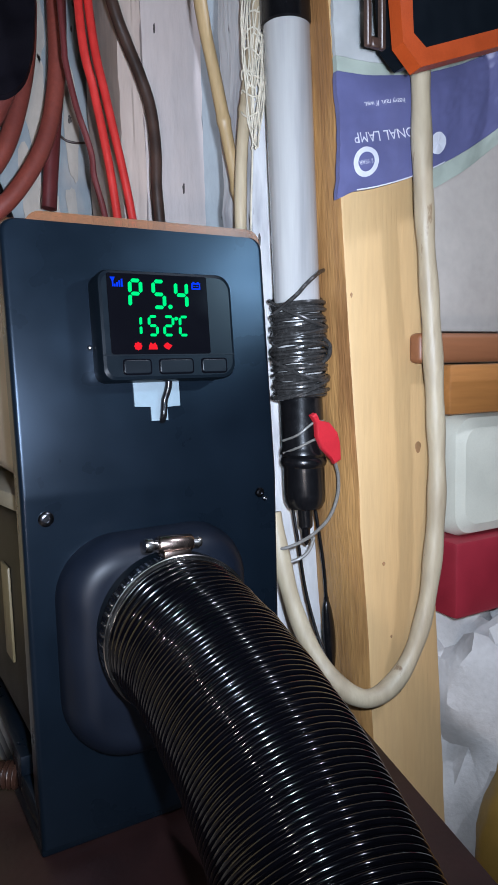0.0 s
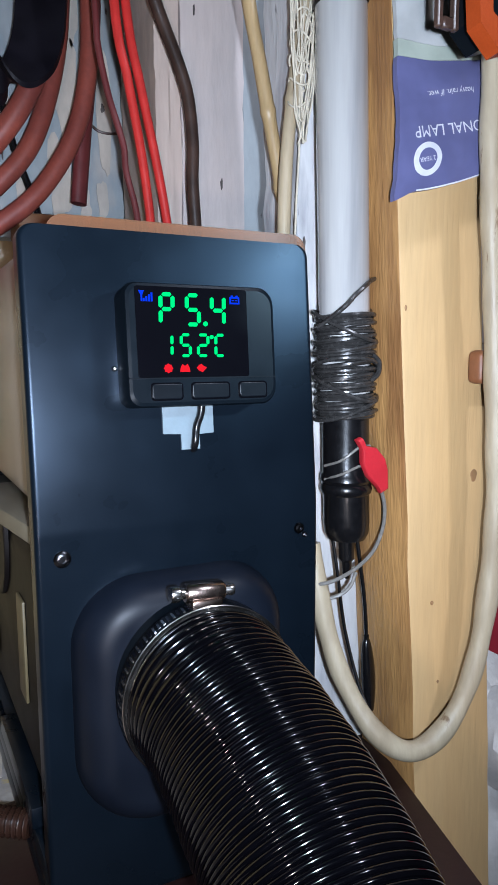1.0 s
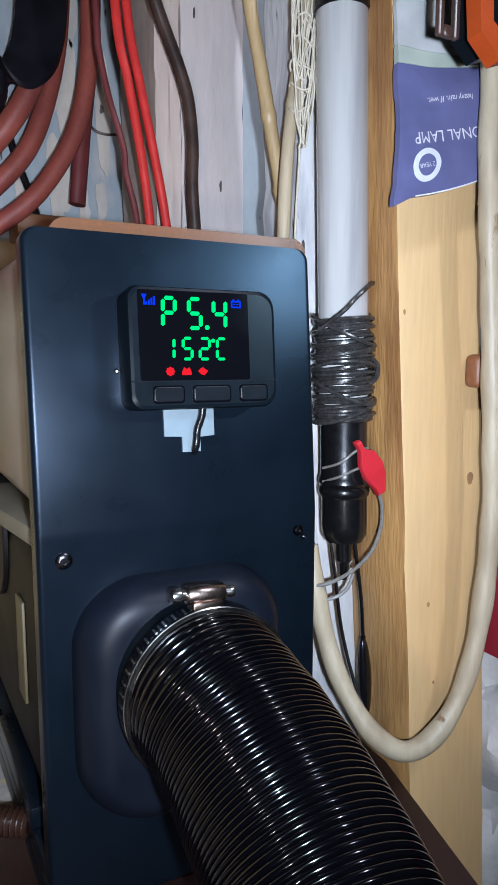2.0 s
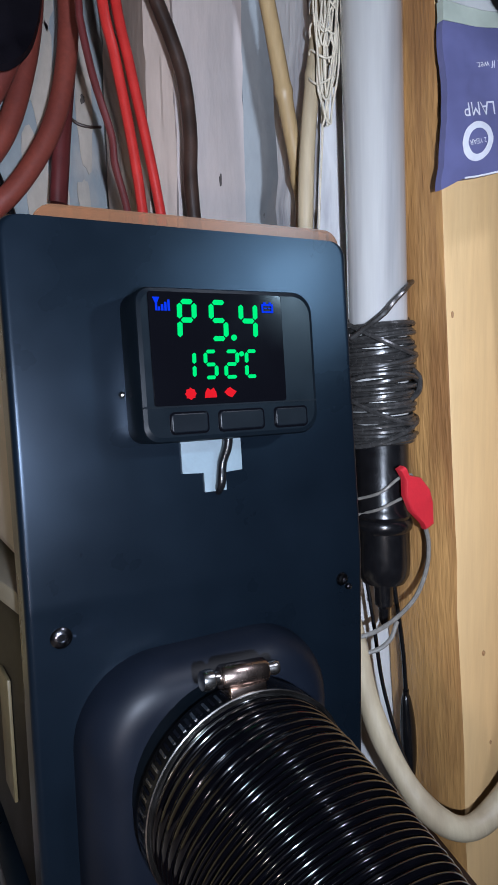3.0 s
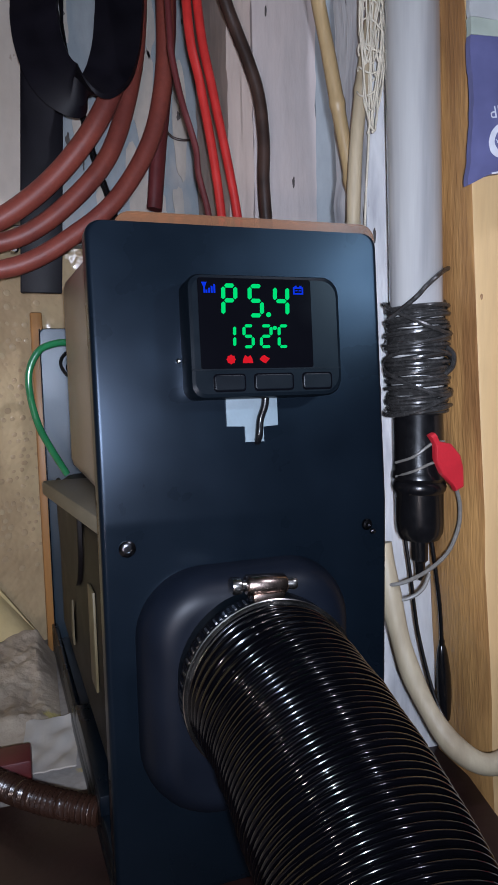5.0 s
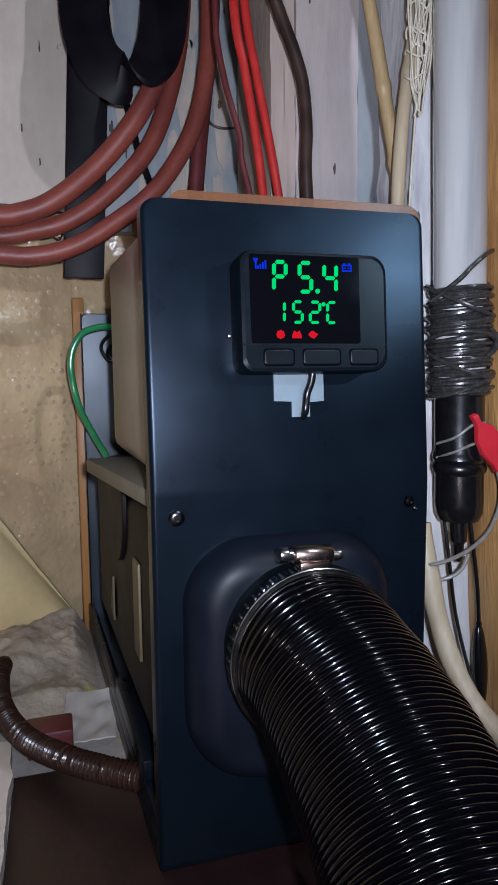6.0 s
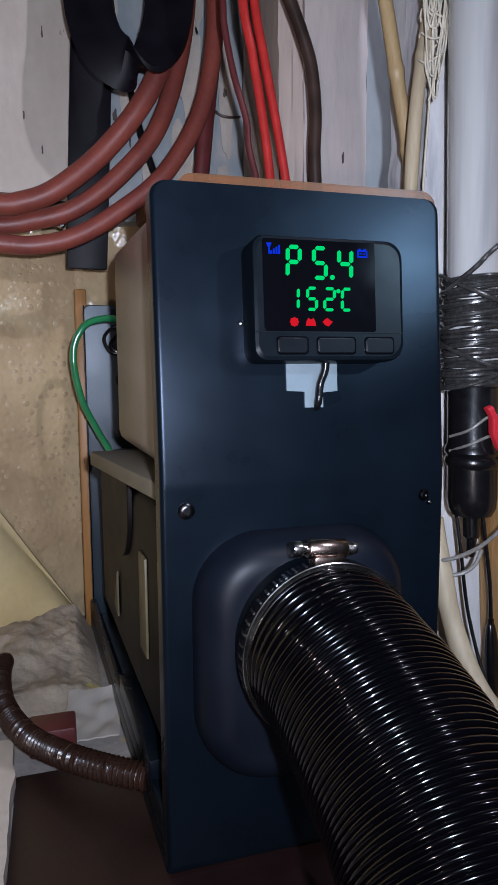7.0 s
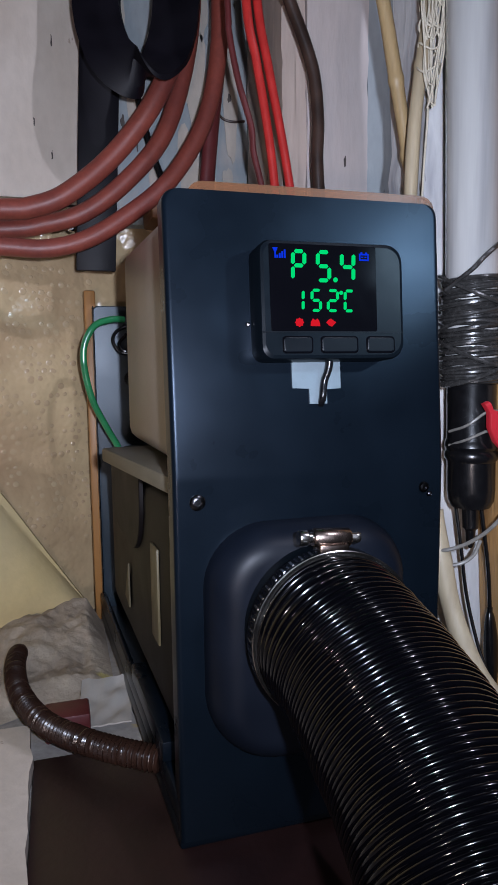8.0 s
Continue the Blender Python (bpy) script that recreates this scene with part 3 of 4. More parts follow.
for dx, icon in zip((-0.0196, -0.0112, -0.0026), ICONS):
    part("red_icon", slab([(dx + 0.0021 * u, -0.0112 + 0.0021 * v) for u, v in icon], 0.0005, 0, CC @ Matrix.Translation((0, -0.0011, 0))), M_RED, screen, smooth=False)
for i in range(4):
    h = 0.0014 + 0.0009 * i
    part("signal_bar", slab([(-0.0306 + 0.0013 * i, 0.0202), (-0.0298 + 0.0013 * i, 0.0202), (-0.0298 + 0.0013 * i, 0.0202 + h), (-0.0306 + 0.0013 * i, 0.0202 + h)], 0.0004, 0, CC @ Matrix.Translation((0, -0.0011, 0))), M_BLUE, screen, smooth=False)
part("signal_mast", slab([(-0.0326, 0.0252), (-0.0316, 0.0230), (-0.0316, 0.0202), (-0.0309, 0.0202), (-0.0309, 0.0230), (-0.0299, 0.0252)], 0.0004, 0, CC @ Matrix.Translation((0, -0.0011, 0))), M_BLUE, screen, smooth=False)
bm = bmesh.new()
for (a, b, c, d) in ((0.0138, 0.0190, 0.0202, 0.0209), (0.0138, 0.0190, 0.0230, 0.0237), (0.0138, 0.0144, 0.0209, 0.0230), (0.0184, 0.0190, 0.0209, 0.0230), (0.0146, 0.0156, 0.0237, 0.0244), (0.0172, 0.0182, 0.0237, 0.0244), (0.0150, 0.0160, 0.0218, 0.0222), (0.0168, 0.0178, 0.0218, 0.0222)):
    box(bm, a, b, -0.0011, -0.0006, c, d)
bm.transform(CC)
part("battery_icon", bm, M_BLUE, screen, smooth=False)

# plug label under the controller and its lead
shape = [(-0.0125, 0.2715), (0.0150, 0.2715), (0.0150, 0.2565), (0.0070, 0.2560), (0.0070, 0.2485), (-0.0030, 0.2485), (-0.0030, 0.2565), (-0.0125, 0.2570)]
part("adhesive_label", slab([(x, z - 0.26) for x, z in shape], 0.001, 0, Matrix.Translation((0, panel_y(0.26) - 0.0012, 0.26)) @ TILTED), M_LABEL, heater, "white label with a stepped outline")
part("controller_lead", tube([(0.0075, panel_y(0.28) - 0.006, 0.280), (0.0070, panel_y(0.27) - 0.005, 0.268), (0.0048, panel_y(0.26) - 0.003, 0.260), (0.0036, panel_y(0.25) - 0.003, 0.252), (0.0038, panel_y(0.248) + 0.001, 0.248)], 0.0020, 10), M_RUBBER, heater, "thin black lead")

# outlet boss, collar and clamp
AX, AZ = -0.0060, 0.138
bm = bmesh.new()
loops = []
for a in (0, 15, 30, 45, 60, 75, 90):
    inset, proud = 0.0165 * (1 - math.cos(radians(a))), 0.0205 * math.sin(radians(a))
    ring = rounded(0.113 - 2 * inset, 0.130 - 2 * inset, (0.034 - inset, 0.034 - inset, 0.040 - inset, 0.040 - inset), 10)
    loops.append([bm.verts.new((u + AX - 0.0005, 0.001 - proud, v + AZ - 0.015)) for u, v in ring])
loops.append([bm.verts.new((v.co.x * 0.96 + AX * 0.04, v.co.y, v.co.z * 0.96 + (AZ - 0.015) * 0.04)) for v in loops[-1]])
for a, b in zip(loops, loops[1:]):
    for i in range(len(a)):
        bm.faces.new((a[i], a[(i + 1) % len(a)], b[(i + 1) % len(a)], b[i]))
bm.faces.new(loops[-1])
part("outlet_boss", bm, M_BOSS, heater, "dark grey moulded outlet boss")
TURNED = pose(AX, 0, AZ, 90)
part("collar", lathe([(0.0405, 0.019), (0.0405, 0.030), (0.039, 0.0315), (0.038, 0.0315), (0.038, 0.019)], 48, TURNED), M_CASE, heater)
screw(-0.0480, 0.118, 0.0012, heater)
clamp = part("hose_clamp", lathe([(0.0418, 0.030), (0.0424, 0.0305), (0.0424, 0.0395), (0.0418, 0.040), (0.0406, 0.040), (0.0406, 0.030)], 64, TURNED), M_BAND, heater, "steel worm-drive hose clamp")
part("clamp_rim", lathe([(0.0420, 0.0400), (0.0427, 0.0402), (0.0428, 0.0407), (0.0424, 0.0410), (0.0412, 0.0408), (0.0410, 0.0402)], 64, TURNED), M_STEEL, clamp)
WORM = Matrix.Translation((AX, -0.035, AZ)) @ pose(0, 0, 0, 0, 4, 0) @ Matrix.Translation((-0.004, 0, 0.0475))
part("worm_housing", lathe([(0.0012, -0.0100), (0.0040, -0.0097), (0.0047, -0.0088), (0.0047, 0.0088), (0.0040, 0.0097), (0.0012, 0.0100)], 20, WORM @ pose(0, 0, 0.0003, 0, 90)), M_WORM, clamp, "worn warm-toned steel worm housing")
part("saddle", bx(AX - 0.0085, AX + 0.0070, -0.0405, -0.0300, AZ + 0.0412, AZ + 0.0455, 0.0012, 2), M_WORM, clamp)
part("worm_screw", lathe([(0.0008, -0.0170), (0.0034, -0.0168), (0.0038, -0.0158), (0.0038, -0.0128), (0.0026, -0.0118), (0.0026, 0.0125), (0.0030, 0.0135), (0.0026, 0.0150), (0.0006, 0.0158)], 16, WORM @ pose(0, 0, 0.0003, 0, 90)), M_STEEL, clamp)
for k in range(40):
    a = radians(102 + 3.6 * k)
    m_ = Matrix.Translation((AX, -0.0352, AZ)) @ pose(0, 0, 0, 0, -math.degrees(a) + 90, 0) @ Matrix.Translation((0, 0, 0.0425)) @ Matrix.Diagonal((0.0011, 0.0050, 0.0004, 1))
    bm = bmesh.new()
    bmesh.ops.create_cube(bm, size=1, matrix=m_)
    part("slot", bm, M_STEEL if k % 2 else M_SCREEN, clamp, smooth=False)

# ---- duct hose ----
line = glide([(AX, -0.022, AZ), (AX + 0.0005, -0.044, AZ - 0.001), (AX + 0.003, -0.062, AZ - 0.0065), (AX + 0.0046, -0.082, AZ - 0.0138), (AX + 0.0056, -0.120, AZ - 0.0292), (AX + 0.0027, -0.160, AZ - 0.0485), (AX - 0.0038, -0.200, AZ - 0.0710), (AX - 0.0138, -0.240, AZ - 0.0966), (AX - 0.0276, -0.285, AZ - 0.1290), (AX - 0.045, -0.345, AZ - 0.195), (-0.060, -0.41, -0.20), (-0.065, -0.45, -0.40), (-0.065, -0.47, -0.505)], 60)
PITCH = 0.0028


def ridge(run):
    """Shallow rounded ribs, one beside the other, none quite like the next."""
    lap = run / PITCH
    f = (2 * (lap % 1.0) - 1) / 0.86
    uneven = 1.0 + 0.3 * noise.noise(Vector((math.floor(lap) * 0.73, 5, 0)))
    return 0.0396 + 0.0011 * uneven * math.sqrt(max(0.0, 1 - f * f)) + 0.0005 * noise.noise(Vector((run * 55, 0, 0)))


def resample(ln, step):
    out = []
    for a, b in zip(ln, ln[1:]):
        n = max(1, round((b - a).length / step))
        out += [a.lerp(b, k / n) for k in range(n)]
    return out


near = [p for p in line if p.y > -0.30]
far = [near[-1]] + [p for p in line if p.y <= -0.30]
dense = resample(near, 0.00011)
duct = thing("duct_hose", "glossy black ribbed air duct clamped to the heater", "duct")
part("ribbed_sleeve", sweep(bmesh.new(), dense[109:], ridge, 64), M_DUCT, duct)
part("ribbed_sleeve", sweep(bmesh.new(), resample(far, 0.0012), ridge, 40), M_DUCT, duct)
part("cuff", sweep(bmesh.new(), dense[:189], 0.0394, 48), M_DUCT, duct)

# ---- wall side: batten, scuffs, hung cables and hoses ----
cream_board = bpy.data.objects["wall_board_cream"]
rnd = random.Random(4)
for k in range(16):
    x, z, h = rnd.uniform(-0.24, -0.11), rnd.uniform(0.45, 0.66), rnd.uniform(0.003, 0.012)
    w = rnd.uniform(0.0004, 0.0011)
    line_ = [(x + wobble((k, i, 0), 0.0012, 3.7) + w * math.cos(i * 0.9), z + h / 2 * math.sin(i * 0.9)) for i in range(7)]
    part("scuff", slab(line_, 0.0015, 0, Matrix.Translation((0, 0.3505, 0))), M_DIRT, cream_board, smooth=False)


M_OLDPAINT = mat("old_peach_paint", (0.60, 0.53, 0.45), 0.6, 0, 40, 0.25, 0.4, 220, 0.001, stretch=(1, 1, 0.4))


def flake(board, name, cx, cz, rx, rz, front, material, seed):
    """A ragged patch of old paint or a chip, a fraction of a millimetre proud."""
    pts = []
    for i in range(22):
        a = 2 * math.pi * i / 22
        k = 1 + 0.55 * noise.noise(Vector((math.cos(a) * 1.4, math.sin(a) * 1.4, seed * 7.3)))
        pts.append((cx + rx * k * math.cos(a), cz + rz * k * math.sin(a)))
    return part(name, slab(pts, 0.0012, 0, Matrix.Translation((0, front - 0.0006, 0))), material, bpy.data.objects[board], smooth=False)


rnd = random.Random(11)
for k, (cx, cz, rx, rz) in enumerate(((0.006, 0.470, 0.010, 0.045), (0.012, 0.555, 0.012, 0.040), (-0.030, 0.455, 0.006, 0.020), (-0.044, 0.520, 0.008, 0.030), (0.030, 0.440, 0.006, 0.018), (0.050, 0.530, 0.007, 0.050), (0.046, 0.450, 0.005, 0.022), (-0.060, 0.610, 0.007, 0.035), (0.022, 0.620, 0.006, 0.030))):
    flake("wall_board_blue", "paint_flake", cx, cz, rx, rz, 0.3508, M_OLDPAINT, k + 1)
for k in range(16):
    flake("wall_board_blue", "chip", rnd.uniform(-0.07, 0.06), rnd.uniform(0.425, 0.66), rnd.uniform(0.0008, 0.0022), rnd.uniform(0.002, 0.007), 0.3503, M_DIRT, k + 20)
for k in range(3):
    flake("wall_board_pink", "chip", rnd.uniform(0.086, 0.124), rnd.uniform(0.40, 0.64), rnd.uniform(0.0005, 0.0014), rnd.uniform(0.0015, 0.006), 0.2204, M_DIRT, k + 60)
for k in range(12):
    flake("wall_post_white", "chip", rnd.uniform(0.110, 0.140), rnd.uniform(0.05, 0.60), rnd.uniform(0.0005, 0.0014), rnd.uniform(0.0015, 0.007), 0.0764, M_DIRT, k + 80)

strap = thing("rubber_strap", "wide black rubber strap hung on the wall board", "strap")
bm = bx(-0.1086, -0.0716, 0.333, 0.337, 0.3595, 0.680, 0.0012)
for v in bm.verts:
    v.co.x += (v.co.z - 0.3595) * 0.053
part("tail", bm, M_BELT, strap)


def band(pts, width, thick):
    """A flat band along the line, its width along the wall's depth and slightly turned."""
    ln = glide(pts, 12)
    bm = bmesh.new()
    rings = []
    for i, c in enumerate(ln):
        d = (ln[min(i + 1, len(ln) - 1)] - ln[max(i - 1, 0)]).normalized()
        wide = Vector((0.90, -0.35, 0.25))
        wide = (wide - d * wide.dot(d)).normalized()
        n = d.cross(wide)
        rings.append([bm.verts.new(c + wide * a * width / 2 + n * b * thick / 2) for a, b in ((-1, -1), (-0.5, -1.15), (0.5, -1.15), (1, -1), (1, 1), (0.5, 1.15), (-0.5, 1.15), (-1, 1))])
    for a, b in zip(rings, rings[1:]):
        for k in range(8):
            bm.faces.new((a[k], a[(k + 1) % 8], b[(k + 1) % 8], b[k]))
    bm.faces.new(rings[0])
    bm.faces.new(rings[-1])
    return bm


part("loop", band([(-0.083, 0.300, 0.690), (-0.0841, 0.292, 0.6072), (-0.0854, 0.285, 0.5783), (-0.0828, 0.280, 0.5536), (-0.0748, 0.275, 0.5305), (-0.0598, 0.272, 0.5178), (-0.0437, 0.270, 0.5188), (-0.0297, 0.270, 0.5324), (-0.0226, 0.270, 0.5511), (-0.0193, 0.270, 0.5714), (-0.0162, 0.272, 0.6078), (-0.013, 0.275, 0.690)], 0.040, 0.005), M_BELT, strap, "black rubber loop")
part("bolt", lathe([(0.0042, 0), (0.0042, 0.003), (0.003, 0.0045), (0.0005, 0.0045)], 8, Matrix.Translation((-0.1120, 0.3340, 0.3985)) @ pose(0, 0, 0, 90)), M_STEEL, strap, "zinc bolt head")

hose_coil = thing("rubber_hose_coil", "coiled red-brown rubber hose hanging on the wall", "hose")
part("turn", tube([(-0.4039, 0.3000, 0.4122), (-0.2865, 0.3050, 0.4007), (-0.1722, 0.3050, 0.4058), (-0.1444, 0.3050, 0.4094), (-0.1147, 0.3030, 0.4220), (-0.0738, 0.3000, 0.4563), (-0.0368, 0.2920, 0.5031), (-0.0144, 0.2900, 0.5548), (-0.0051, 0.2920, 0.6100), (-0.0019, 0.2950, 0.6905)], 0.0092, 16), M_REDHOSE, hose_coil)
part("turn", tube([(-0.4035, 0.3000, 0.4022), (-0.2856, 0.3180, 0.3875), (-0.1733, 0.3200, 0.3916), (-0.1346, 0.3210, 0.3984), (-0.0998, 0.3200, 0.4101), (-0.0628, 0.3180, 0.4381), (-0.0276, 0.3160, 0.4788), (-0.0072, 0.3180, 0.5312), (0.0053, 0.3220, 0.5958), (0.0096, 0.3250, 0.6920)], 0.0085, 16), M_REDHOSE, hose_coil)
part("turn", tube([(-0.4037, 0.2800, 0.3891), (-0.2866, 0.2850, 0.3716), (-0.1723, 0.2900, 0.3718), (-0.1356, 0.2900, 0.3714), (-0.1018, 0.2900, 0.3800), (-0.0668, 0.2900, 0.4008), (-0.0255, 0.2900, 0.4352), (0.0071, 0.2900, 0.4865), (0.0216, 0.2900, 0.5421), (0.0249, 0.2900, 0.6056), (0.0231, 0.2900, 0.6912)], 0.0080, 16), M_REDHOSE, hose_coil)
part("tail", tube([(0.0127, 0.3050, 0.4338), (0.0159, 0.3050, 0.4647), (0.0201, 0.3060, 0.5011), (0.0276, 0.3100, 0.5537), (0.0330, 0.3120, 0.6068), (0.0343, 0.3120, 0.6924)], 0.0082, 16, flat=0.8), M_DARKRED, hose_coil, "darker hanging hose end")

tagged(part("black_cable", tube([(-0.0687, 0.3340, 0.6682), (-0.0588, 0.3360, 0.5746), (-0.0453, 0.3360, 0.5208), (-0.0359, 0.3360, 0.4818), (-0.0247, 0.3340, 0.4480), (-0.0169, 0.3250, 0.4139), (-0.0153, 0.3150, 0.3799)], 0.0034, 10), M_RUBBER), "black cable running down the blue-grey board", "cable")
tagged(part("red_cable", tube([(0.0180, 0.2000, 0.6667), (0.0226, 0.2000, 0.5496), (0.0307, 0.2000, 0.5054), (0.0396, 0.2000, 0.4554), (0.0454, 0.2000, 0.4101), (0.0471, 0.1980, 0.3720)], 0.0036, 12), M_REDCABLE), "bright red insulated cable hanging behind the heater", "cable", "red cables")
tagged(part("red_cable", tube([(0.0222, 0.2000, 0.6669), (0.0315, 0.2000, 0.5509), (0.0405, 0.2000, 0.5025), (0.0519, 0.2000, 0.4474), (0.0588, 0.2000, 0.4083), (0.0625, 0.1980, 0.3723)], 0.0036, 12), M_REDCABLE), "bright red insulated cable hanging behind the heater", "cable", "red cables")
tagged(part("dark_red_cable", tube([(0.0057, 0.2120, 0.6665), (0.0105, 0.2100, 0.5486), (0.0114, 0.2100, 0.5285), (0.0185, 0.2100, 0.4940), (0.0281, 0.2080, 0.4598), (0.0294, 0.2060, 0.4389), (0.0358, 0.2040, 0.4101), (0.0390, 0.2000, 0.3720)], 0.0026, 10), M_DARKRED), "thin dark red cable hanging behind the heater", "cable")
tagged(part("brown_cable", tube([(0.0299, 0.1850, 0.6233), (0.0464, 0.1880, 0.5679), (0.0567, 0.1900, 0.5438), (0.0669, 0.1900, 0.5207), (0.0752, 0.1900, 0.4957), (0.0787, 0.1900, 0.4621), (0.0780, 0.1900, 0.4329), (0.0799, 0.1900, 0.3998), (0.0807, 0.1900, 0.3711)], 0.0050, 14), M_BROWN), "thick dark brown cable against the painted board", "cable")
# Short curved brown strand just in front of the blue-grey board.
tagged(part("thin_strand", tube([(0.0330, 0.3480, 0.5213), (0.0411, 0.3450, 0.5130), (0.0513, 0.3440, 0.5111), (0.0628, 0.3470, 0.5136)], 0.0013, 8), M_BROWN), "short thin brown strand on the wall board", "wire")
tagged(part("cork_block", bx(-0.042, 0.006, 0.290, 0.349, 0.402, 0.420, 0.003, 2), M_MDF), "worn brown wooden block on the wall", "block")


def cane(pts, r, nodes, material, label):
    """A jointed cane with swollen nodes."""
    ln = glide(pts, 24)
    total = sum((b - a).length for a, b in zip(ln, ln[1:]))

    def radius(run):
        return r * (1 + 0.03 * math.sin(run * 90)) + sum(0.0007 * math.exp(-((run - k * total) / 0.003) ** 2) for k in nodes)
    return tagged(part("bamboo_cane", sweep(bmesh.new(), ln, radius, 14), material), label, "cane", "canes by the wall")


cane([(0.0685, 0.1000, 0.6899), (0.0739, 0.0940, 0.5783), (0.0785, 0.0900, 0.5227), (0.0866, 0.0900, 0.4853), (0.0956, 0.0900, 0.4419), (0.1025, 0.0900, 0.4084), (0.1051, 0.0900, 0.3741), (0.1004, 0.0900, 0.2046), (0.0996, 0.0900, 0.0162)], 0.0046, (0.16, 0.35, 0.42, 0.6, 0.8), M_BAMBOO, "yellow bamboo cane leaning against the painted wall")
cane([(0.1232, 0.0600, 0.6938), (0.1144, 0.0640, 0.5796), (0.1079, 0.0680, 0.5144), (0.1012, 0.0700, 0.4657), (0.0969, 0.0720, 0.4231), (0.0956, 0.0740, 0.3678), (0.0922, 0.0760, 0.2037), (0.0889, 0.0760, 0.0159)], 0.0044, (0.2, 0.35, 0.5, 0.7), M_BAMBOO_PALE, "pale bamboo cane with string hung over it")

# tangled string
string = thing("string_hank", "tangled hank of thin cream string hung on a cane", "string")
rnd = random.Random(11)
for k in range(11):
    cx, w = 0.1050 + rnd.uniform(-0.004, 0.006), rnd.uniform(0.004, 0.011)
    top, low = rnd.uniform(0.505, 0.56), rnd.choice((0.428, 0.44, 0.462, 0.468, 0.475, 0.485))
    y = 0.0605 + rnd.uniform(-0.003, 0.002)
    pts = []
    for i in range(13):
        a = 2 * math.pi * i / 12
        pts.append((cx - 0.004 * (0.5 - 0.5 * math.cos(a)) + w * math.sin(a) * (0.75 + 0.25 * math.cos(a)) + rnd.uniform(-1, 1) * 0.0012, y + rnd.uniform(-1, 1) * 0.0015, (top + low) / 2 + (top - low) / 2 * math.cos(a)))
    part("strand", tube(pts, 0.00055, 6, 6), M_STRING, string)
for k in range(5):
    z = 0.452 + 0.013 * k
    pts = [(0.1025 + 0.0075 * math.cos(a) + 0.0004 * k, 0.0655 - 0.0065 * math.sin(a), z + 0.003 * math.sin(a * 2 + k)) for a in [2 * math.pi * i / 10 for i in range(11)]]
    part("strand", tube(pts, 0.0006, 6, 5), M_STRING, string)
part("strand", tube([(0.1021, 0.0650, 0.4644), (0.1026, 0.0660, 0.4272), (0.1014, 0.0680, 0.3853), (0.1001, 0.0700, 0.3031)], 0.0007, 6), M_STRING, string)

# ---- tube lamp with its cable wound round it ----
lamp = thing("tube_lamp", "milky tube lamp standing upright, black cable wound on it", "lamp")


def at_lamp(z):
    return Vector((0.1290 - (z - 0.196) * 0.028, 0.047, z))


LM = Matrix.Translation(at_lamp(0.0)) @ Matrix(((1, 0, -0.028, 0), (0, 1, 0, 0), (0, 0, 1, 0), (0, 0, 0, 1)))
part("diffuser", lathe([(0.0150, 0.2635), (0.0163, 0.2645), (0.0163, 0.506), (0.0155, 0.508)], 40, LM), M_TUBE, lamp, "milky white tube")
part("end_cap", lathe([(0.004, 0.1735), (0.0125, 0.1745), (0.0148, 0.179), (0.0154, 0.186), (0.0154, 0.205), (0.0166, 0.2065), (0.0172, 0.209), (0.0166, 0.2115), (0.0158, 0.2125), (0.0172, 0.2150), (0.0166, 0.2180), (0.0155, 0.2200), (0.0155, 0.262), (0.0150, 0.263)], 40, LM), M_RUBBER, lamp, "glossy black end cap")
part("end_cap", lathe([(0.0164, 0.5045), (0.0175, 0.5055), (0.0175, 0.545), (0.0155, 0.550), (0.002, 0.5502)], 40, LM), M_RUBBER, lamp, "black end cap")
part("hanger", tube([at_lamp(0.549), at_lamp(0.57) + Vector((0, 0.01, 0)), at_lamp(0.585) + Vector((0, 0.026, 0.0)), at_lamp(0.585) + Vector((0.004, 0.036, 0))], 0.0016, 8), M_STEEL, lamp)
rnd = random.Random(5)
pts = []
for layer, (turns, r0) in enumerate(((30, 0.0172), (22, 0.0186))):
    for i in range(turns * 10):
        a = 2 * math.pi * i / 10
        f = i / (turns * 10)
        z = 0.256 + 0.066 * (f if layer == 0 else 1 - f) + 0.0022 * math.sin(a * 0.37 + layer) + (0.0026 * math.sin(a + layer * 2) if layer else 0.0008 * math.sin(a))
        c = at_lamp(z)
        r = r0 + 0.0007 * math.sin(a * 1.7) + rnd.uniform(0, 0.0008) * layer
        pts.append((c.x + r * math.cos(a), c.y + r * math.sin(a), z))
part("wound_cable", tube(pts, 0.0014, 7, 3), M_WIRE, lamp, "thin grey-black cable in many turns")
for k in range(5):
    z = 0.263 + 0.013 * k
    tilt_ = (0.008, -0.009, 0.006, -0.004, 0.010)[k]
    pts = [(at_lamp(z).x + 0.0203 * math.cos(a), 0.047 + 0.0203 * math.sin(a), z + tilt_ * math.cos(a + k)) for a in [2 * math.pi * i / 14 for i in range(15)]]
    part("loose_turn", tube(pts, 0.0014, 7, 5), M_WIRE, lamp)
part("loose_end", tube([(0.1030, 0.0420, 0.3140), (0.1120, 0.0280, 0.3250), (0.1190, 0.0270, 0.3320), (0.1275, 0.0280, 0.3385), (0.1387, 0.0360, 0.3436), (0.1469, 0.0420, 0.3457)], 0.0019, 8, flat=0.8), M_WIRE, lamp)
part("kink", tube([(0.1369, 0.0330, 0.2799), (0.1418, 0.0320, 0.2849), (0.1430, 0.0330, 0.2921), (0.1385, 0.0340, 0.2972)], 0.0017, 8), M_WIRE, lamp)
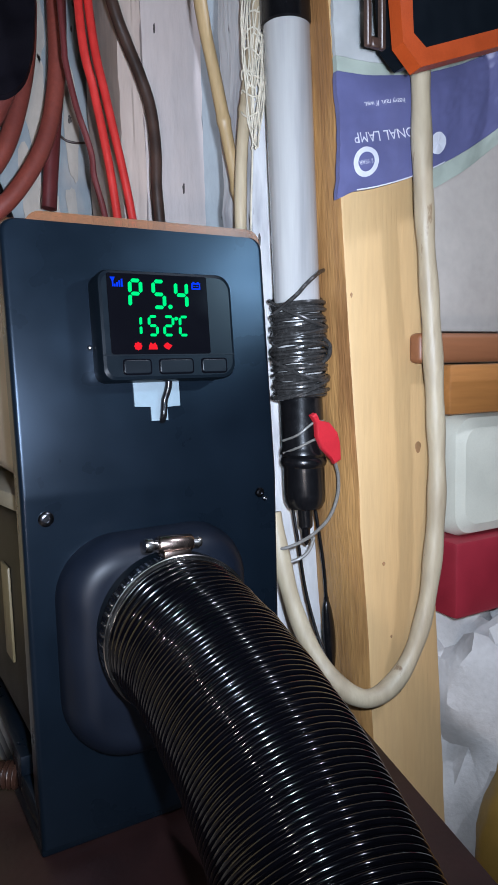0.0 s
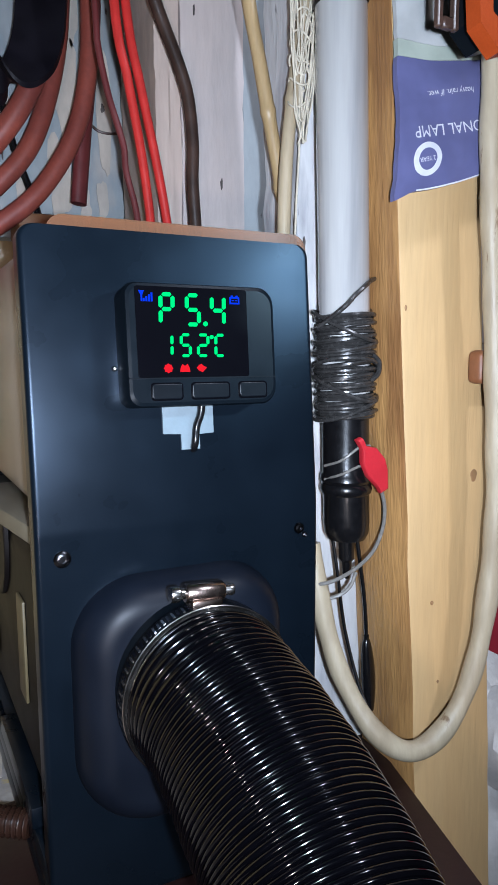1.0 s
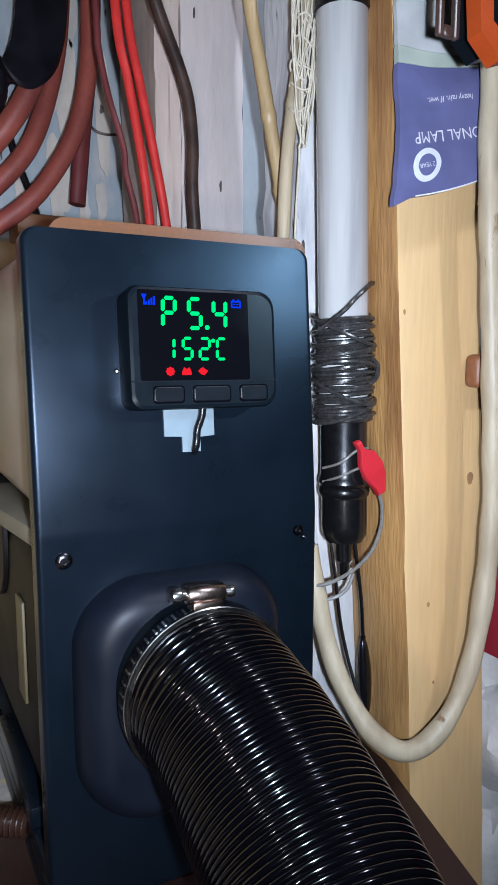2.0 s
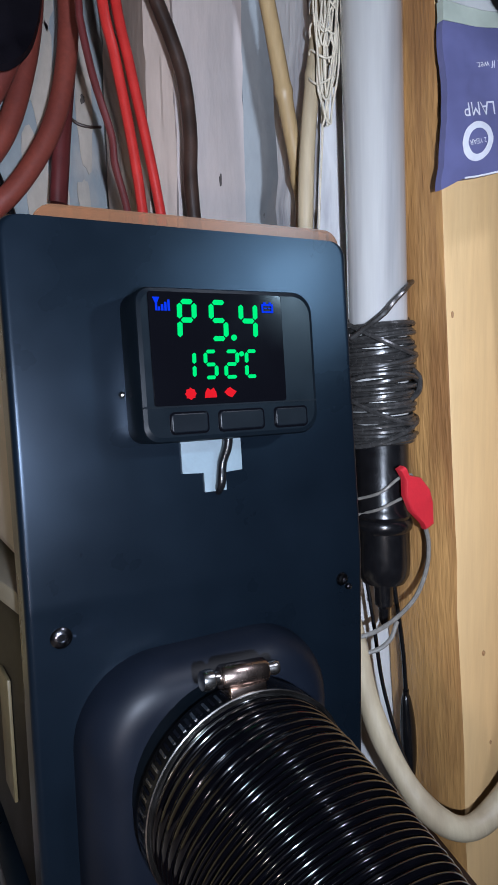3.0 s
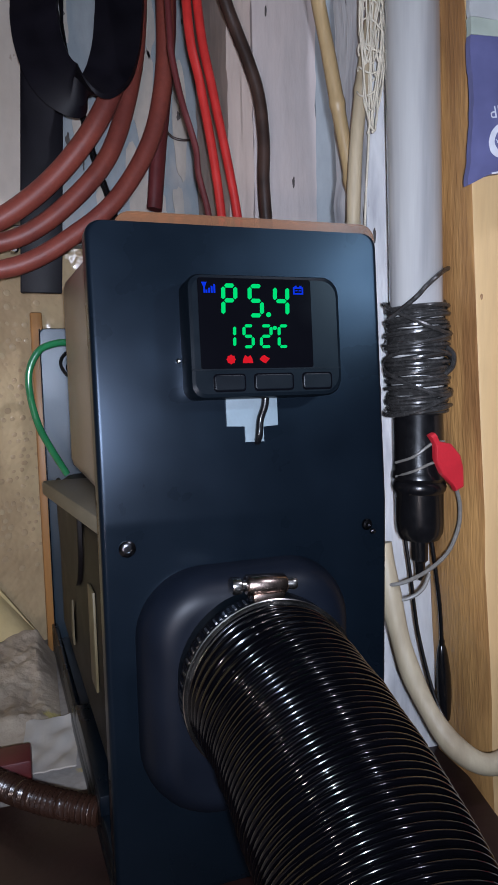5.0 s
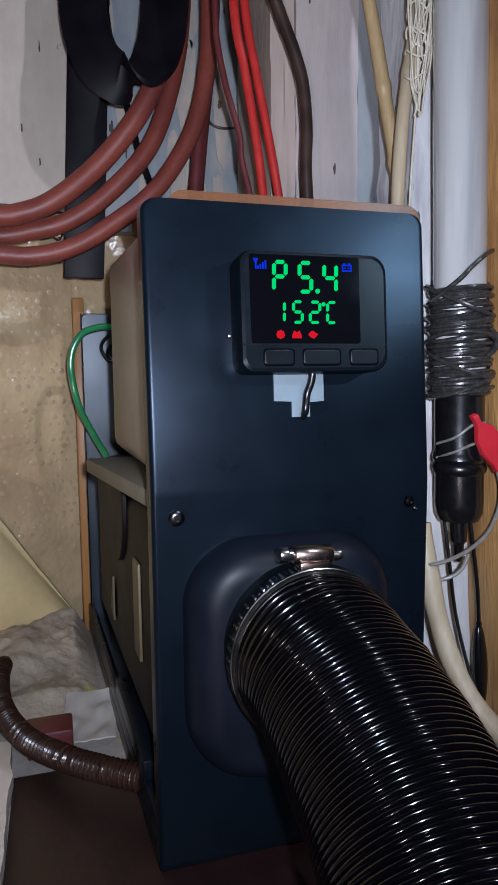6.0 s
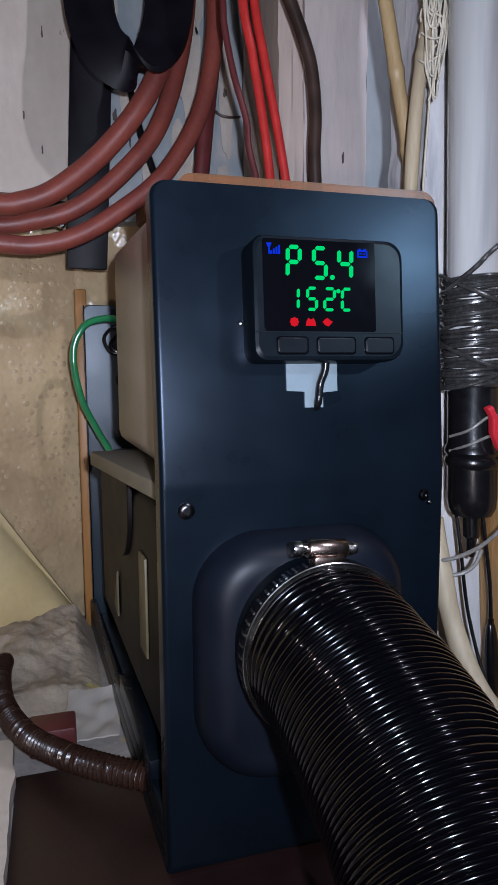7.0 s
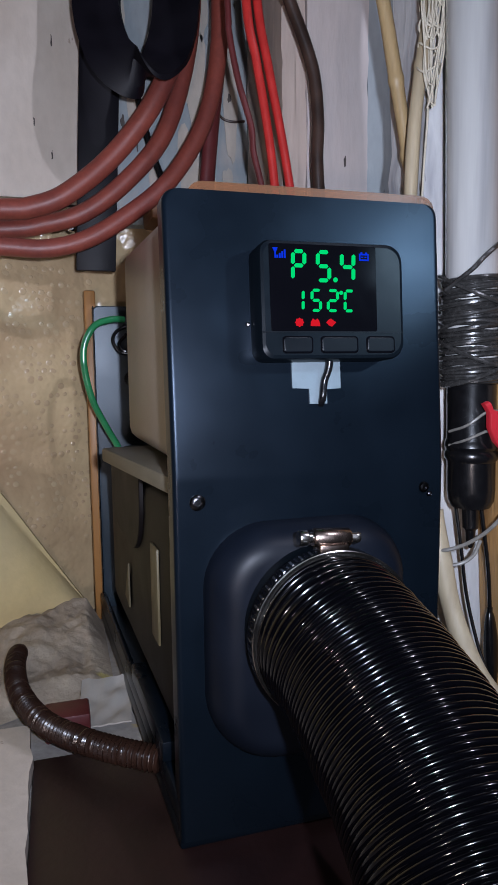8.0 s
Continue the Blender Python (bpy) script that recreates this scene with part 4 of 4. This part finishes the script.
for z0, z1 in ((0.228, 0.238), (0.219, 0.226)):
    pts = [(at_lamp(z0).x - 0.0165, 0.047, z0 - 0.003), (at_lamp(z0).x - 0.012, 0.034, z0 + 0.002), (at_lamp(z0).x - 0.002, 0.0295, z1), (at_lamp(z0).x + 0.006, 0.0285, z1 + 0.001)]
    part("loose_turn", tube(pts, 0.0009, 7, 6), M_PALEWIRE, lamp)
part("plug", lathe([(0.0012, 0.146), (0.0030, 0.150), (0.0034, 0.158), (0.0052, 0.160), (0.0056, 0.172), (0.0056, 0.1748)], 16, LM), M_RUBBER, lamp, "black plug")
part("clip_lead", tube([(0.1415, 0.0260, 0.2104), (0.1453, 0.0270, 0.1987), (0.1460, 0.0290, 0.1841), (0.1400, 0.0300, 0.1695), (0.1295, 0.0310, 0.1600), (0.1172, 0.0330, 0.1534), (0.1061, 0.0360, 0.1498), (0.0994, 0.0450, 0.1475)], 0.0013, 8), M_PALEWIRE, lamp, "thin grey lead")
part("clip_lead", tube([(0.1285, 0.0340, 0.1544), (0.1231, 0.0330, 0.1457), (0.1149, 0.0350, 0.1401), (0.1041, 0.0420, 0.1368)], 0.0013, 8), M_PALEWIRE, lamp)
tag_line = [(0.1150, 0.2440), (0.1185, 0.2455), (0.1210, 0.2405), (0.1300, 0.2385), (0.1370, 0.2310), (0.1395, 0.2230), (0.1400, 0.2110), (0.1375, 0.2098), (0.1345, 0.2085), (0.1325, 0.2120), (0.1240, 0.2200), (0.1195, 0.2290), (0.1190, 0.2385)]
part("clip_sleeve", slab([(x + 0.0045, z) for x, z in tag_line], 0.0042, 0.0016, Matrix.Translation((0, 0.0215, 0))), M_TAG, lamp, "red vinyl clip sleeve")

# ---- switch cable, cream hose ----
switch = thing("inline_switch", "black inline switch hanging on a thin cable", "switch")
part("lead", tube([(0.1421, 0.0600, 0.2027), (0.1443, 0.0560, 0.1721), (0.1485, 0.0520, 0.1293), (0.1497, 0.0500, 0.1005)], 0.0014, 8), M_RUBBER, switch)
sp = glide([(0.1497, 0.0500, 0.1005), (0.1500, 0.0500, 0.0939), (0.1510, 0.0495, 0.0768), (0.1519, 0.0490, 0.0580), (0.1525, 0.0485, 0.0449)], 10)
part("switch_body", sweep(bmesh.new(), sp, lambda run: 0.0028 + 0.0042 * math.sin(min(1, max(0.0, (run - 0.003) / 0.056)) * math.pi) ** 0.6, 14, 0.7), M_RUBBER, switch)
tagged(part("thin_black_lead", tube([(0.1239, 0.0560, 0.1751), (0.1261, 0.0520, 0.1487), (0.1298, 0.0460, 0.1053), (0.1359, 0.0300, 0.0621), (0.1449, 0.0060, 0.0432), (0.1575, -0.0010, 0.0378), (0.1777, -0.0020, 0.0410)], 0.0012, 8), M_RUBBER), "thin black lead looping below the lamp", "cable")

tagged(part("cream_hose", tube([(0.1893, -0.0100, 0.5831), (0.1879, -0.0100, 0.5142), (0.1886, -0.0090, 0.4540), (0.1933, -0.0080, 0.3784), (0.1998, -0.0080, 0.3091), (0.2040, -0.0080, 0.2519), (0.2066, -0.0080, 0.1980), (0.2053, -0.0070, 0.1493), (0.1982, -0.0060, 0.0998), (0.1850, -0.0040, 0.0647), (0.1658, -0.0020, 0.0449), (0.1445, 0.0000, 0.0430), (0.1256, 0.0100, 0.0586), (0.1134, 0.0280, 0.0904), (0.1068, 0.0400, 0.1290), (0.1031, 0.0500, 0.1729)], lambda run: 0.0066 + 0.0004 * math.sin(run * 130) + 0.0003 * math.sin(run * 47), 18, 12), M_CREAMHOSE), "aged cream hose hanging in a loop before the post", "hose")

# ---- bag, orange case ----
bag = thing("packet", "blue printed plastic packet hung upside down on the post", "packet")


def bag_place(u, v, proud=0.0):
    x = 0.1320 + 0.1420 * u
    zb = 0.3890 + 0.020 * u + 0.041 * u * u - (0.004 * (1 - u * 12) if u < 0.083 else 0)
    zt = 0.4640 + 0.040 * u * u
    y = 0.0065 - 0.010 * u - 0.003 * math.sin(math.pi * v) + 0.003 * noise.noise(Vector((u * 5, v * 3, 1))) + 0.0005 * noise.noise(Vector((u * 30, v * 18, 4)))
    return Vector((x + 0.001 * noise.noise(Vector((0, v * 9, 2))), y - proud, zb + (zt - zb) * v))


def between(fn, v0, v1, u0=0.0, u1=1.0):
    return lambda u, v: fn(u0 + (u1 - u0) * u, v0 + (v1 - v0) * v)


part("printed_film", sheet(between(bag_place, 0, 1), 70, 40, 0.004), M_BAG, bag)
part("green_band", sheet(between(bag_place, 1.003, 1.12), 70, 4, 0.004), M_BAGGREEN, bag)
part("clear_film", sheet(between(bag_place, 1.123, 2.2), 50, 24, 0.003), M_BAGPALE, bag)
part("torn_edge", sheet(between(lambda u, v: bag_place(u, v, 0.0004), 0.0, 0.012, 0.1, 0.62), 40, 1, 0.0006), M_PRINT, bag)
part("lower_band", sheet(between(bag_place, -0.22, -0.003, 0.46, 1.0), 40, 6, 0.003), M_BAGGREEN, bag)


def words(text, u, v, size, turn, proud=0.0007):
    """Raised print that follows the packet, the lines standing on their heads."""
    cu = bpy.data.curves.new("print", "FONT")
    cu.body, cu.size, cu.align_x, cu.align_y, cu.resolution_u = text, size, "CENTER", "CENTER", 3
    tmp = bpy.data.objects.new("print", cu)
    scene.collection.objects.link(tmp)
    bpy.context.view_layer.update()
    me = bpy.data.meshes.new_from_object(tmp)
    bpy.data.objects.remove(tmp)
    c = bag_place(u, v)
    a = radians(180 + turn)
    for vert in me.vertices:
        px, pz = vert.co.x * math.cos(a) - vert.co.y * math.sin(a), vert.co.x * math.sin(a) + vert.co.y * math.cos(a)
        x, z = c.x + px, c.z + pz
        uu = (x - 0.1320) / 0.1420
        zb = 0.3890 + 0.020 * uu + 0.041 * uu * uu
        vv = (z - zb) / (0.4640 + 0.040 * uu * uu - zb)
        vert.co = (x, bag_place(uu, vv).y - proud, z)
    me.materials.append(M_PRINT)
    ob = new("print", me)
    ob.parent = bag
    return ob


def ring_print(u, v, r0, r1):
    c = bag_place(u, v)
    bm = bmesh.new()
    rows = []
    for r in (r0, r1):
        row = []
        for i in range(40):
            a = 2 * math.pi * i / 40
            x, z = c.x + r * math.cos(a), c.z + r * 0.96 * math.sin(a) + 0.18 * r * math.cos(a)
            uu = (x - 0.1320) / 0.1420
            zb = 0.3890 + 0.020 * uu + 0.041 * uu * uu
            row.append(bm.verts.new((x, bag_place(uu, (z - zb) / (0.4640 + 0.040 * uu * uu - zb)).y - 0.0007, z)))
        rows.append(row)
    for i in range(40):
        bm.faces.new((rows[0][i], rows[0][(i + 1) % 40], rows[1][(i + 1) % 40], rows[1][i]))
    r = bmesh.ops.extrude_face_region(bm, geom=bm.faces[:])
    for g in r["geom"]:
        if isinstance(g, bmesh.types.BMVert):
            g.co.y -= 0.0002
    return part("ring_print", bm, M_PRINT, bag)


ring_print(0.138, 0.235, 0.0064, 0.0098)
words("2 YEAR", 0.138, 0.235, 0.0036, 14)
words("ONAL LAMP", 0.245, 0.46, 0.0092, 12)
words("heavy rain. If wet.", 0.240, 0.745, 0.0046, 12)
ring_print(0.555, 0.24, 0.0002, 0.0075)

case = thing("hard_case", "black case with orange edging hung on the post", "case")
CP = Matrix.Translation((0, -0.066, 0))
edge_line = [(0.1166, 0.6223), (0.1183, 0.4793), (0.1216, 0.4475), (0.1345, 0.4370), (0.2146, 0.4673), (0.2751, 0.4904), (0.2751, 0.6223)]
cx_ = sum(p[0] for p in edge_line) / 7
cz_ = sum(p[1] for p in edge_line) / 7
inner = [(0.1267, 0.6147), (0.1283, 0.4815), (0.1300, 0.4546), (0.1390, 0.4491), (0.2146, 0.4782), (0.2661, 0.4980), (0.2661, 0.6147)]
bm = bmesh.new()
o0 = [bm.verts.new((x, -0.058, z)) for x, z in edge_line]
o1 = [bm.verts.new((cx_ + (x - cx_) * 0.985, -0.066, cz_ + (z - cz_) * 0.985)) for x, z in edge_line]
o2 = [bm.verts.new((x, -0.066, z)) for x, z in inner]
o3 = [bm.verts.new((x, -0.058, z)) for x, z in inner]
for a, b in ((o0, o1), (o1, o2), (o2, o3), (o3, o0)):
    for i in range(7):
        bm.faces.new((a[i], a[(i + 1) % 7], b[(i + 1) % 7], b[i]))
part("orange_rim", bm, M_ORANGE, case, "orange moulded rim")
part("lid", slab(inner, 0.006, 0.001, Matrix.Translation((0, -0.0615, 0))), M_CASE, case, "black lid")
part("shell", slab([(cx_ + (x - cx_) * 0.86, cz_ + (z - cz_) * 0.86) for x, z in edge_line], 0.020, 0, Matrix.Translation((0, -0.0575, 0))), M_CASE, case)
part("grip", slab([(0.1519, 0.4970), (0.2639, 0.5343), (0.2639, 0.5784), (0.1631, 0.5564)], 0.004, 0.001, Matrix.Translation((0, -0.0665, 0))), M_ORANGE, case, "orange grip")
bm = bmesh.new()
for (a, b, c, d) in ((0.1130, 0.1165, 0.453, 0.60), (0.1230, 0.1265, 0.453, 0.60), (0.1165, 0.1230, 0.453, 0.4585)):
    box(bm, a, b, -0.048, -0.044, c, d, 0.0008, 1)
part("buckle", bm, M_BROWN, case, "brown strap buckle")
part("hook", tube([(0.2098, -0.0450, 0.6151), (0.2095, -0.0300, 0.6322), (0.2075, 0.0000, 0.6354), (0.2064, 0.0200, 0.6347)], 0.003, 8), M_STEEL, case)

# ---- beyond the post ----
tagged(part("wall_panel", bx(0.238, 0.80, 0.085, 0.100, 0.306, 0.95, 0.002), M_GREYPANEL), "grey-beige wall panel beyond the post", "wall", kind="structure")
tagged(part("rail", bx(0.1980, 0.60, 0.0005, 0.0135, 0.2777, 0.2993, 0.004, 3), M_WOOD_RED), "brown wooden rail with a rounded end", "rail", kind="structure")
tagged(part("rail_low", bx(0.268, 0.60, 0.040, 0.080, 0.2350, 0.2765, 0.003, 2), M_RAIL), "orange-brown timber under the rail", "rail", kind="structure")
tagged(part("shelf_low", bx(0.240, 0.80, -0.10, 0.45, -0.25, -0.22, 0.002), M_WOOD_RED), "lower wooden shelf beyond the post", "shelf", kind="structure")
tagged(part("wall_panel_low", bx(0.240, 0.80, 0.200, 0.215, -0.22, 0.229, 0.002), M_WHITEWOOD), "whitish wall panel low beyond the post", "wall", kind="structure")


def heap(cx, cy, z0, rx, ry, h, seed, material, rough=0.25):
    bm = bmesh.new()
    bmesh.ops.create_icosphere(bm, subdivisions=4, radius=1)
    for v in bm.verts:
        n = 1 + rough * noise.noise(v.co * 2.2 + Vector((seed, 0, 0))) + rough * 0.5 * noise.noise(v.co * 6 + Vector((0, seed, 0)))
        v.co = Vector((cx + v.co.x * rx * n, cy + v.co.y * ry * n, z0 + max(0.0, v.co.z * n + 0.9) * h / 1.9))
    return part("heap", bm, material)


ob = heap(0.335, 0.075, -0.22, 0.080, 0.070, 0.278, 2, M_CLOTH, 0.35)
ob.name = "crumpled_cloth"
tagged(ob, "crumpled white cloth heaped on the low shelf", "cloth")
ob = heap(0.318, -0.014, -0.22, 0.052, 0.050, 0.178, 7, M_YELLOW, 0.08)
ob.name = "mustard_tub"
tagged(ob, "rounded mustard yellow tub on the low shelf", "tub")
tagged(part("crimson_box", bx(0.277, 0.390, 0.040, 0.120, 0.0580, 0.126, 0.004, 2), M_CRIMSON), "crimson cardboard box on the white cloth", "box")
tagged(part("white_bottle", slab([(u + 0.330, v + 0.1803) for u, v in rounded(0.100, 0.1080, 0.020)], 0.06, 0.012, Matrix.Translation((0, 0.045, 0))), M_WHITEBOTTLE), "off-white plastic canister on the crimson box", "canister")

# ---- beside the heater ----
line = glide([(-0.172, 0.285, 0.006), (-0.174, 0.262, 0.019), (-0.174, 0.226, 0.0220), (-0.168, 0.182, 0.0215), (-0.150, 0.134, 0.0220), (-0.124, 0.098, 0.0245), (-0.098, 0.075, 0.0250), (-0.078, 0.062, 0.0245)], 40)
dense = []
for a, b in zip(line, line[1:]):
    n = max(1, round((b - a).length / 0.0007))
    dense += [a.lerp(b, k / n) for k in range(n)]
tagged(part("intake_hose", sweep(bmesh.new(), dense, lambda run: 0.0077 + 0.0009 * math.sin(2 * math.pi * run / 0.0034), 22), M_CORR), "brown corrugated intake hose lying on the shelf", "hose")
part("fuel_line", tube([(-0.0669, 0.3220, 0.3133), (-0.0790, 0.3180, 0.3129), (-0.0949, 0.3160, 0.3066), (-0.1047, 0.3160, 0.2886), (-0.1054, 0.3160, 0.2669), (-0.0992, 0.3170, 0.2376), (-0.0881, 0.3180, 0.2133), (-0.0761, 0.3180, 0.1909)], 0.0033, 12), M_GREENTUBE, heater, "translucent green fuel line")
part("rear_lead", tube([(-0.0557, 0.3480, 0.3090), (-0.0698, 0.3460, 0.3047), (-0.0757, 0.3450, 0.2947), (-0.0696, 0.3450, 0.2828), (-0.0596, 0.3470, 0.2811)], 0.0017, 8), M_RUBBER, heater)
part("rear_lead", tube([(-0.0618, 0.3460, 0.3008), (-0.0697, 0.3460, 0.2908), (-0.0636, 0.3460, 0.2829), (-0.0517, 0.3470, 0.2891)], 0.0016, 8), M_RUBBER, heater)
part("rear_grommet", lathe([(0.008, 0), (0.008, 0.006), (0.005, 0.008), (0.001, 0.008)], 18, Matrix.Translation((-0.0571, 0.3550, 0.2559)) @ pose(0, 0, 0, 90)), M_RUBBER, heater)

# ---- scraps and small things low down ----
tagged(part("wall_strip", bx(-0.1015, -0.0900, 0.3665, 0.374, 0.0, 0.345, 0.002), M_BATTEN), "thin pine strip on the wall behind the heater", "strip", kind="structure")
tagged(part("wood_offcut", bx(-0.150, -0.118, 0.140, 0.165, 0.0005, 0.020, 0.002), M_DARKRED), "small dark red wood offcut on the shelf", "wood")


def scrap(u, v):
    return (-0.128 + 0.040 * u + 0.006 * v, 0.150 + 0.055 * v, 0.004 + 0.010 * v * v + wobble((u, v, 3), 0.004, 4))


bm = sheet(scrap, 14, 14)
r = bmesh.ops.extrude_face_region(bm, geom=bm.faces[:])
for g in r["geom"]:
    if isinstance(g, bmesh.types.BMVert):
        g.co.z -= 0.0012
tagged(part("paper_scrap", bm, M_GREYPANEL), "torn whitish paper scrap lying beside the heater", "paper")


def skirt(u, v):
    x = -0.230 + 0.135 * u
    y = 0.195 + 0.160 * v - max(0.0, -0.15 - x) * 0.5
    edge = min(1.0, 6 * v) * min(1.0, 8 * (1 - u))
    z = 0.0008 + edge * (0.010 + 0.020 * v * v + wobble((x, y, 0), 0.008, 22) + wobble((x, y, 4), 0.003, 80) + wobble((x, y, 9), 0.002, 190))
    return (x, y, max(0.0006, z))


tagged(part("foam_skirt", sheet(skirt, 60, 60), M_RUBBLE), "dirty lumpy foam and dust at the foot of the wall", "insulation", kind="structure")
post = bpy.data.objects["pine_post"]
M_KNOT = mat("dull_knot", (0.36, 0.20, 0.085), 0.55, 0, 120, 0.35, 0.2)


def knot(x, z, rx, rz):
    y = 0.0135
    line_ = [(x + rx * math.cos(a) * (1 + 0.15 * math.sin(3 * a)), z + rz * math.sin(a)) for a in [2 * math.pi * i / 18 for i in range(18)]]
    return part("knot", slab(line_, 0.004, 0.0006, Matrix.Translation((0, y - 0.0003, 0))), M_KNOT, post)


knot(0.2085, 0.216, 0.0030, 0.0045)
knot(0.1760, 0.132, 0.0012, 0.0016)
knot(0.1830, 0.075, 0.0010, 0.0014)
knot(0.1480, 0.325, 0.0009, 0.0018)
